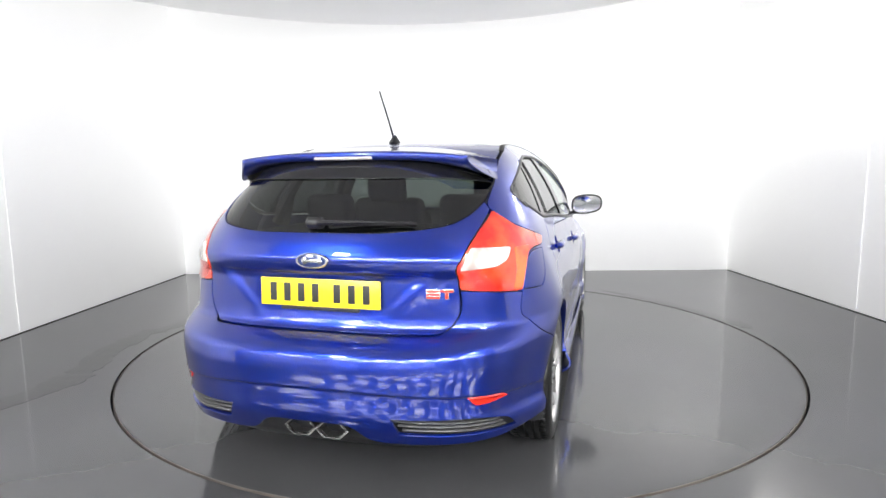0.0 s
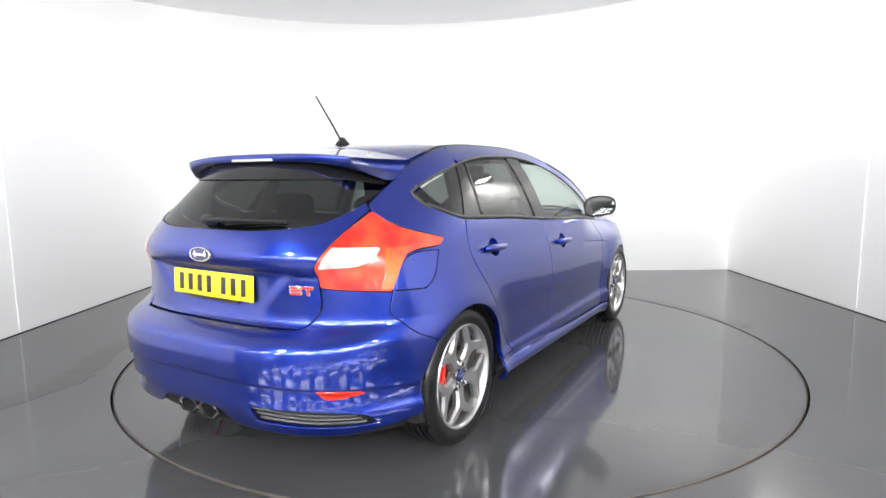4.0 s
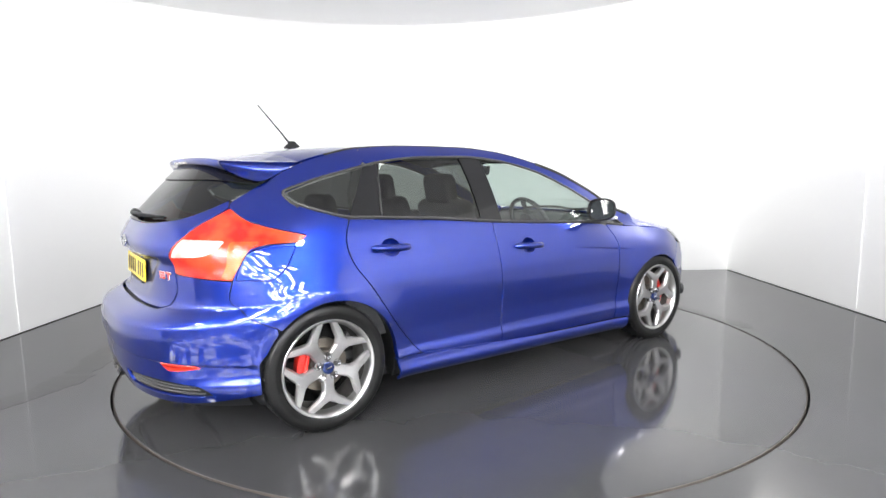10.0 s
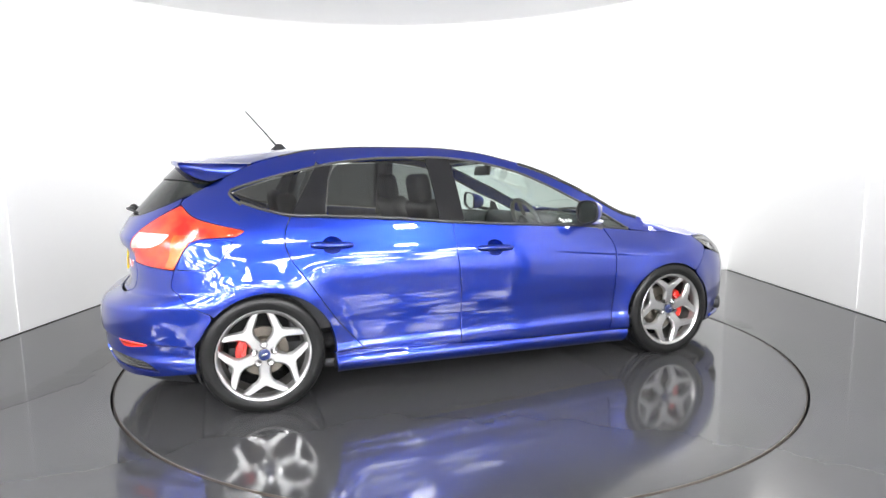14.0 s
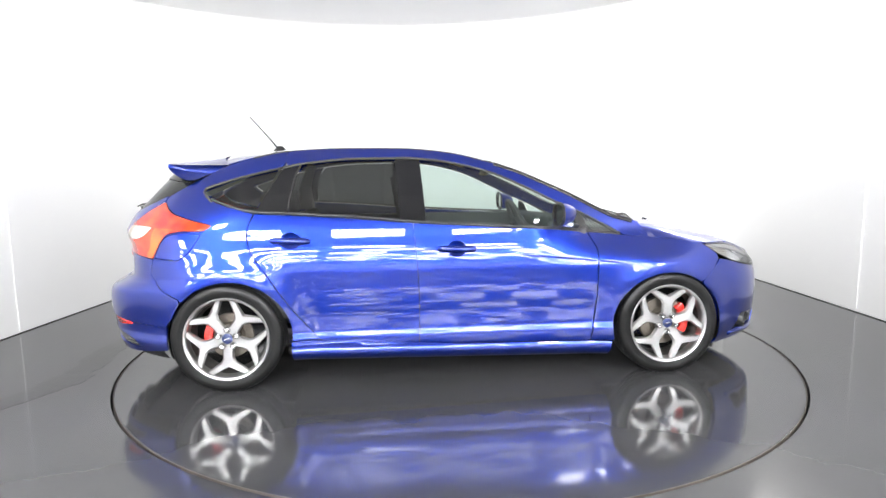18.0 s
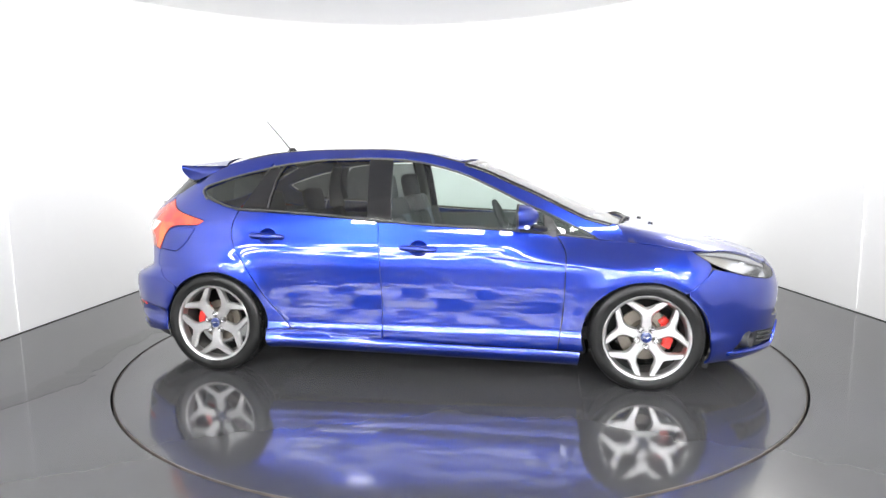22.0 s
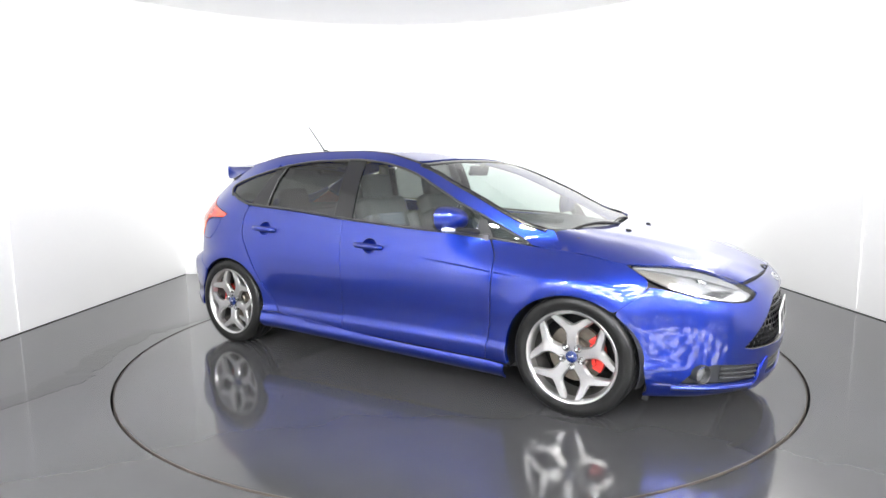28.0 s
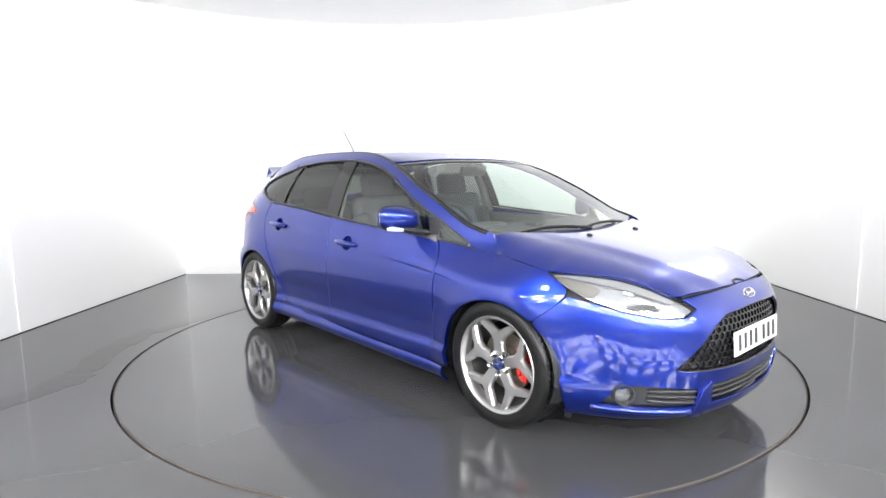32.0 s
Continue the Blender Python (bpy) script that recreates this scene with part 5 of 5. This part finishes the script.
for mirror in (False, True):
    panel("fog_bezel", body, rounded([(q[0], q[1]) for q in fogv]), GREY, car, "grey fog lamp surround", off=-0.022, edge=0.0, mirror=mirror)
    for k in range(3):
        z0, z1 = 0.302 - 0.024 * k, 0.290 - 0.027 * k
        path = [(s_at(0.27, y=y), z0 + (z1 - z0) * (0.64 - y) / 0.2) for y in np.linspace(0.625, 0.445, 10)]
        strip("fog_slat", body, path, 0.012, GREY, car, "", -0.012, 0.010, mirror=mirror)
    sg = 1 if mirror else -1
    c = Vector((1.905, sg * 0.672, 0.282))
    aim = Matrix.Translation(c) @ Vector((0.80, sg * 0.60, 0)).to_track_quat("Z", "Y").to_matrix().to_4x4()
    bm = bmesh.new()
    lathe(bm, [(0.047, -0.03), (0.047, 0.026), (0.044, 0.030), (0.040, 0.026), (0.036, 0.0)], 36, aim)
    bmesh.ops.recalc_face_normals(bm, faces=bm.faces)
    from_bm("fog_ring", bm, GREY, car)
    bm = bmesh.new()
    lathe(bm, [(0.037, 0.004), (0.025, 0.010), (0.001, 0.013)], 32, aim)
    from_bm("fog_lens", bm, FOG_GLASS, car, "dark glass fog lamp")
    # fin between the vent and the centre intake
    fin = [(s_at(0.2, y=0.40), 0.165, 0.004), (s_at(0.2, y=0.455), 0.170, 0.004), (s_at(0.3, y=0.425), 0.30), (s_at(0.32, y=0.385), 0.335, 0.004), (s_at(0.3, y=0.375), 0.30)]
    panel("bumper_fin", body, rounded(fin), PAINT, car, off=0.008, edge=0.02, mirror=mirror)
    lip = [(s_at(0.19, y=y), 0.196 + 0.012 * ((y - 0.45) / 0.3)) for y in np.linspace(0.45, 0.73, 14)]
    strip("bumper_lip", body, lip, 0.026, PAINT, car, "", 0.0, 0.012, mirror=mirror)
    # lamp interior
    bm = bmesh.new()
    for (x, y, z, r) in ((1.885, 0.585, 0.706, 0.036), (1.980, 0.498, 0.674, 0.031)):
        mm = Matrix.Translation((x, sg * y, z)) @ Vector((0.86, sg * 0.45, 0.12)).to_track_quat("Z", "Y").to_matrix().to_4x4()
        lathe(bm, [(r * 1.15, -0.02), (r * 1.15, 0.004), (r, 0.006), (r * 0.95, 0.0), (r * 0.8, 0.012), (r * 0.4, 0.02), (0.0008, 0.022)], 28, mm)
    bmesh.ops.recalc_face_normals(bm, faces=bm.faces)
    from_bm("lamp_projector", bm, CHROME, HEADLAMP[mirror], "chrome headlamp projectors")
    edge_path = mapped([(1.571, 0.797), (1.62, 0.767), (1.672, 0.735), (1.73, 0.709), (1.786, 0.685), (1.893, 0.653), (1.96, 0.638), (2.035, 0.624), (2.089, 0.624), (2.103, 0.640), (2.105, 0.655)])
    strip("lamp_edge", body, edge_path, 0.005, GLOSS_BLACK, HEADLAMP[mirror], "black headlamp edge", 0.0, 0.0015, mirror=mirror)
    brow = mapped([(1.60, 0.792, 0.006), (1.72, 0.775), (1.82, 0.758), (1.93, 0.728), (2.04, 0.683), (2.045, 0.692), (1.925, 0.752), (1.815, 0.781), (1.714, 0.792)])
    panel("lamp_brow", body, rounded(brow), material("brow_grey", (0.30, 0.30, 0.30), 0.3, 0.3), HEADLAMP[mirror], "grey strip along the top of the lamp", off=-0.012, edge=0.006, mirror=mirror)
    cornerl = mapped([(1.60, 0.787, 0.006), (1.70, 0.735), (1.775, 0.705, 0.01), (1.80, 0.745, 0.02), (1.72, 0.768)])
    panel("lamp_marker", body, rounded(cornerl), material("marker_lens", (0.24, 0.225, 0.20), 0.2, 0.3), HEADLAMP[mirror], "pale side marker", off=-0.018, edge=0.006, mirror=mirror)
    step_out = mapped([(1.90, 0.668, 0.004), (1.955, 0.690), (2.03, 0.672, 0.004), (1.985, 0.645, 0.004)])
    panel("lamp_step", body, rounded(step_out), GREY, HEADLAMP[mirror], "grey step inside the lamp", off=-0.014, edge=0.008, mirror=mirror)
    bm = bmesh.new()
    box(bm, (0.03, 0.02, 0.09), pose(1.675, sg * 0.74, 0.165, 0, 10, 0), 0.004)
    from_bm("air_flap", bm, BLACK, car, "small black rubber flap")

# ---- handles and mirrors ----
for mirror in (False, True):
    sg = 1 if mirror else -1
    for hx, hz in ((-0.945, 0.877), (0.015, 0.812)):
        h = empty("door_handle", car)
        tagged(h, "body-coloured pull handle")
        y0 = abs(float(body(hx, hz)[1]))
        dish = rounded([(hx + 0.056 * math.cos(a), hz + 0.047 * math.sin(a)) for a in np.linspace(0, 2 * math.pi, 21)[:-1]], step=0.01)
        base = Matrix.Translation((hx, sg * y0, hz)) @ pose(0, 0, 0, 0, 2.2, 0)
        panel("handle_cup", lambda a, b: body(a, b) + normals_of(body, a, b) * (-0.026 * np.clip(1 - ((a - hx) / 0.058) ** 2 - ((b - hz) / 0.049) ** 2, 0, 1) ** 0.5)[:, None], dish, PAINT, h, step=0.008, edge=0.0, mirror=mirror)
        bm = bmesh.new()
        pts = [(-0.112, 0.006), (-0.098, 0.015), (-0.06, 0.021), (0.0, 0.024), (0.06, 0.022), (0.095, 0.016), (0.110, 0.007)]
        tube(bm, [base @ Vector((x, sg * y, 0.0)) for x, y in pts], [0.010, 0.017, 0.0185, 0.0185, 0.0185, 0.017, 0.009], 12, 1.0)
        from_bm("handle_bar", bm, PAINT, h, angle=60)
    mir = empty("door_mirror", car)
    tagged(mir, "blue door mirror with a black foot")

    def shell(u, w):
        """u round the housing, w from the glass edge to the nose."""
        a = 2 * np.pi * u
        r = np.clip(1 - np.clip(w, 0, 1) ** 2.2, 0, 1) ** 0.5
        ca, sa = np.cos(a), np.sin(a)
        rr = (np.abs(ca) ** 3.2 + np.abs(sa) ** 3.2) ** (-1 / 3.2)
        yy = 0.108 * rr * ca * r
        zz = (0.070 - 0.012 * (ca > 0) * ca) * rr * sa * r
        xx = 0.115 * w - 0.02
        return np.stack([0.625 + xx, sg * (0.916 + yy - 0.05 * w), 1.003 + zz + 0.010 * ca], -1)
    A, B = np.meshgrid(np.linspace(0, 1, 41), np.sin(np.linspace(0, math.pi / 2, 16)))
    V = shell(A.ravel(), B.ravel())
    F = [(j * 41 + i, j * 41 + i + 1, (j + 1) * 41 + i + 1, (j + 1) * 41 + i) for j in range(15) for i in range(40)]
    if mirror:
        F = [f[::-1] for f in F]
    part("mirror_shell", V, F, PAINT, mir)
    V = shell(np.linspace(0, 1, 41)[:-1], np.zeros(40))
    V = np.concatenate([V + [0.006, 0, 0], V.mean(0)[None] + [0.010, 0, 0]])
    part("mirror_glass", V, [(i, (i + 1) % 40, 40) if mirror else ((i + 1) % 40, i, 40) for i in range(40)], material("mirror_silver", (0.9, 0.9, 0.9), 0.02, 1.0), mir, "mirror glass")
    V2 = shell(np.linspace(0, 1, 41)[:-1], np.zeros(40))
    bm = bmesh.new()
    tube(bm, [tuple(q) for q in np.concatenate([V2, V2[:1]])], 0.007, 6)
    from_bm("mirror_rim", bm, BLACK, mir, "black mirror edge")
    bm = bmesh.new()
    tube(bm, [(0.655, sg * (0.999 - 0.018 * k), 0.953 - 0.0015 * k) for k in range(9)], [0.012, 0.018, 0.02, 0.02, 0.02, 0.02, 0.02, 0.019, 0.014], 10, 0.75)
    from_bm("mirror_lamp", bm, material("lamp_white", (0.85, 0.85, 0.84), 0.15, coat=1.0), mir, "clear white side repeater")
    bm = bmesh.new()
    tube(bm, [(0.67, sg * 0.90, 0.948), (0.70, sg * 0.86, 0.938), (0.735, sg * 0.815, 0.930), (0.745, sg * 0.79, 0.926)], [0.024, 0.024, 0.026, 0.026], 12, 0.6)
    from_bm("mirror_foot", bm, BLACK, mir, "black mirror foot")

# ---- cabin ----
cab = lambda nm, bm, mat, lab="": from_bm(nm, bm, mat, car, lab)
bm = bmesh.new()
box(bm, (2.6, 1.34, 0.05), pose(-0.2, 0, 0.30), 0.01)
cab("cabin_floor", bm, CLOTH)
bm = bmesh.new()
box(bm, (0.42, 1.42, 0.24), pose(0.86, 0, 0.80, 0, 6, 0), 0.07, 4)
box(bm, (0.16, 0.40, 0.09), pose(0.72, -0.36, 0.905), 0.035, 3)
box(bm, (0.30, 0.30, 0.36), pose(0.62, 0, 0.62, 0, -20, 0), 0.04, 3)
box(bm, (0.10, 0.12, 0.03), pose(0.88, 0.0, 0.935), 0.012, 2)
cab("dashboard", bm, GREY_TRIM, "dark grey dashboard")
bm = bmesh.new()
box(bm, (0.36, 1.30, 0.03), pose(1.06, 0, 0.885, 0, 2, 0), 0.01)
cab("dash_top", bm, CLOTH)
bm = bmesh.new()
m = pose(0.50, -0.36, 0.90, 0, 65, 0)
rings = [m @ Vector((0.18 * math.cos(2 * math.pi * k / 32), 0.18 * math.sin(2 * math.pi * k / 32), 0)) for k in range(33)]
tube(bm, rings, 0.015, 10)
lathe(bm, [(0.001, 0.02), (0.06, 0.015), (0.07, -0.02)], 24, m)
box(bm, (0.34, 0.04, 0.015), m, 0.005)
box(bm, (0.16, 0.04, 0.015), m @ pose(-0.09, 0, 0, 0, 0, 0), 0.005)
tube(bm, [m @ Vector((0, 0, 0)), (0.72, -0.36, 0.83)], 0.03, 10)
cab("steering_wheel", bm, CLOTH, "dark steering wheel")


def seat(x, y, wide, rest, accent, drop=0.0):
    ob = empty("seat", car)
    tagged(ob, "dark seat with a headrest")
    ob.matrix_local = pose(x, y, 0)
    bm = bmesh.new()
    box(bm, (0.52, wide, 0.16), pose(0.05, 0, 0.47, 0, -6, 0), 0.05, 4)
    for s in (-1, 1):
        box(bm, (0.48, 0.09, 0.13), pose(0.06, s * (wide / 2 - 0.03), 0.52, 0, -6, 0), 0.04, 3)
    from_bm("seat_cushion", bm, CLOTH, ob)
    bm = bmesh.new()
    box(bm, (0.13, wide, 0.60 - drop), pose(-0.29, 0, 0.80 - drop / 2, 0, -18, 0), 0.055, 4)
    for s in (-1, 1):
        box(bm, (0.17, 0.08, 0.44), pose(-0.24, s * (wide / 2 - 0.03), 0.76, 0, -18, 0), 0.035, 3)
    from_bm("backrest", bm, CLOTH, ob)
    bm = bmesh.new()
    box(bm, (0.02, wide * 0.55, 0.42), pose(-0.222, 0, 0.78, 0, -18, 0), 0.008)
    from_bm("seat_insert", bm, LEATHER_BLUE if accent else GREY_TRIM, ob, "blue seat panel" if accent else "")
    for s in rest:
        bm = bmesh.new()
        box(bm, (0.10, 0.27, 0.19), pose(-0.40, s, 1.155 - 0.8 * drop, 0, -10, 0), 0.045, 4)
        from_bm("headrest", bm, CLOTH, ob)
        bm = bmesh.new()
        for d in (-0.06, 0.06):
            tube(bm, [(-0.375, s + d, 1.00 - drop), (-0.392, s + d, 1.09 - drop)], 0.007, 8)
        from_bm("headrest_posts", bm, CHROME, ob)


for sy in (-1, 1):
    seat(0.10, sy * 0.37, 0.50, (0,), True)
seat(-0.72, 0, 1.22, (-0.38, 0.38), False, 0.13)
for sy in (-1, 1):
    bm = bmesh.new()
    box(bm, (2.0, 0.05, 0.52), pose(-0.18, sy * 0.745, 0.66, sy * -5, 0, 0), 0.015)
    box(bm, (0.45, 0.07, 0.06), pose(0.30, sy * 0.71, 0.74), 0.02)
    box(bm, (0.40, 0.07, 0.06), pose(-0.65, sy * 0.71, 0.78), 0.02)
    cab("door_card", bm, GREY_TRIM, "dark grey door lining")
    bm = bmesh.new()
    tube(bm, [(-0.25, sy * 0.765, 0.93), (-0.26, sy * 0.68, 1.15), (-0.28, sy * 0.585, 1.34)], [0.05, 0.04, 0.035], 8, 0.6)
    cab("pillar_lining", bm, LINER)
    bm = bmesh.new()
    tube(bm, [(-1.05, sy * 0.74, 0.98), (-1.05, sy * 0.67, 1.15), (-0.98, sy * 0.58, 1.32)], [0.07, 0.05, 0.04], 8, 0.6)
    cab("pillar_lining", bm, LINER)
V, F = grid_sheet(lambda a, b: roof_top(a, b * (ROOF_Y(a) - 0.03)) - np.stack([0 * a, 0 * a, 0.028 + 0 * a], -1), -1.30, 0.24, -1, 1, 24, 17)
part("roof_lining", V, F, LINER, car, "pale roof lining")
bm = bmesh.new()
box(bm, (0.03, 0.24, 0.07), pose(0.32, 0, 1.265, 0, 15, 0), 0.014, 3)
tube(bm, [(0.33, 0, 1.28), (0.36, 0, 1.318)], 0.012, 8)
cab("rear_view_mirror", bm, BLACK, "black rear view mirror")
bm = bmesh.new()
box(bm, (0.60, 1.10, 0.02), pose(-1.42, 0, 0.98), 0.006)
cab("parcel_shelf", bm, CLOTH, "black parcel shelf")


def motions():
    """The disc turns at an even rate and carries the car."""
    shift = Matrix.Translation((-0.0866, -0.0177, 0.0))
    turns = [(t, TURN0 + TURN_RATE * t) for t in range(0, 33)]
    walk(disc, [(t, pose(DISC_X, 0, 0, 0, 0, a)) for t, a in turns])
    walk(car, [(t, pose(0, 0, 0, 0, 0, a) @ shift) for t, a in turns])


motions()
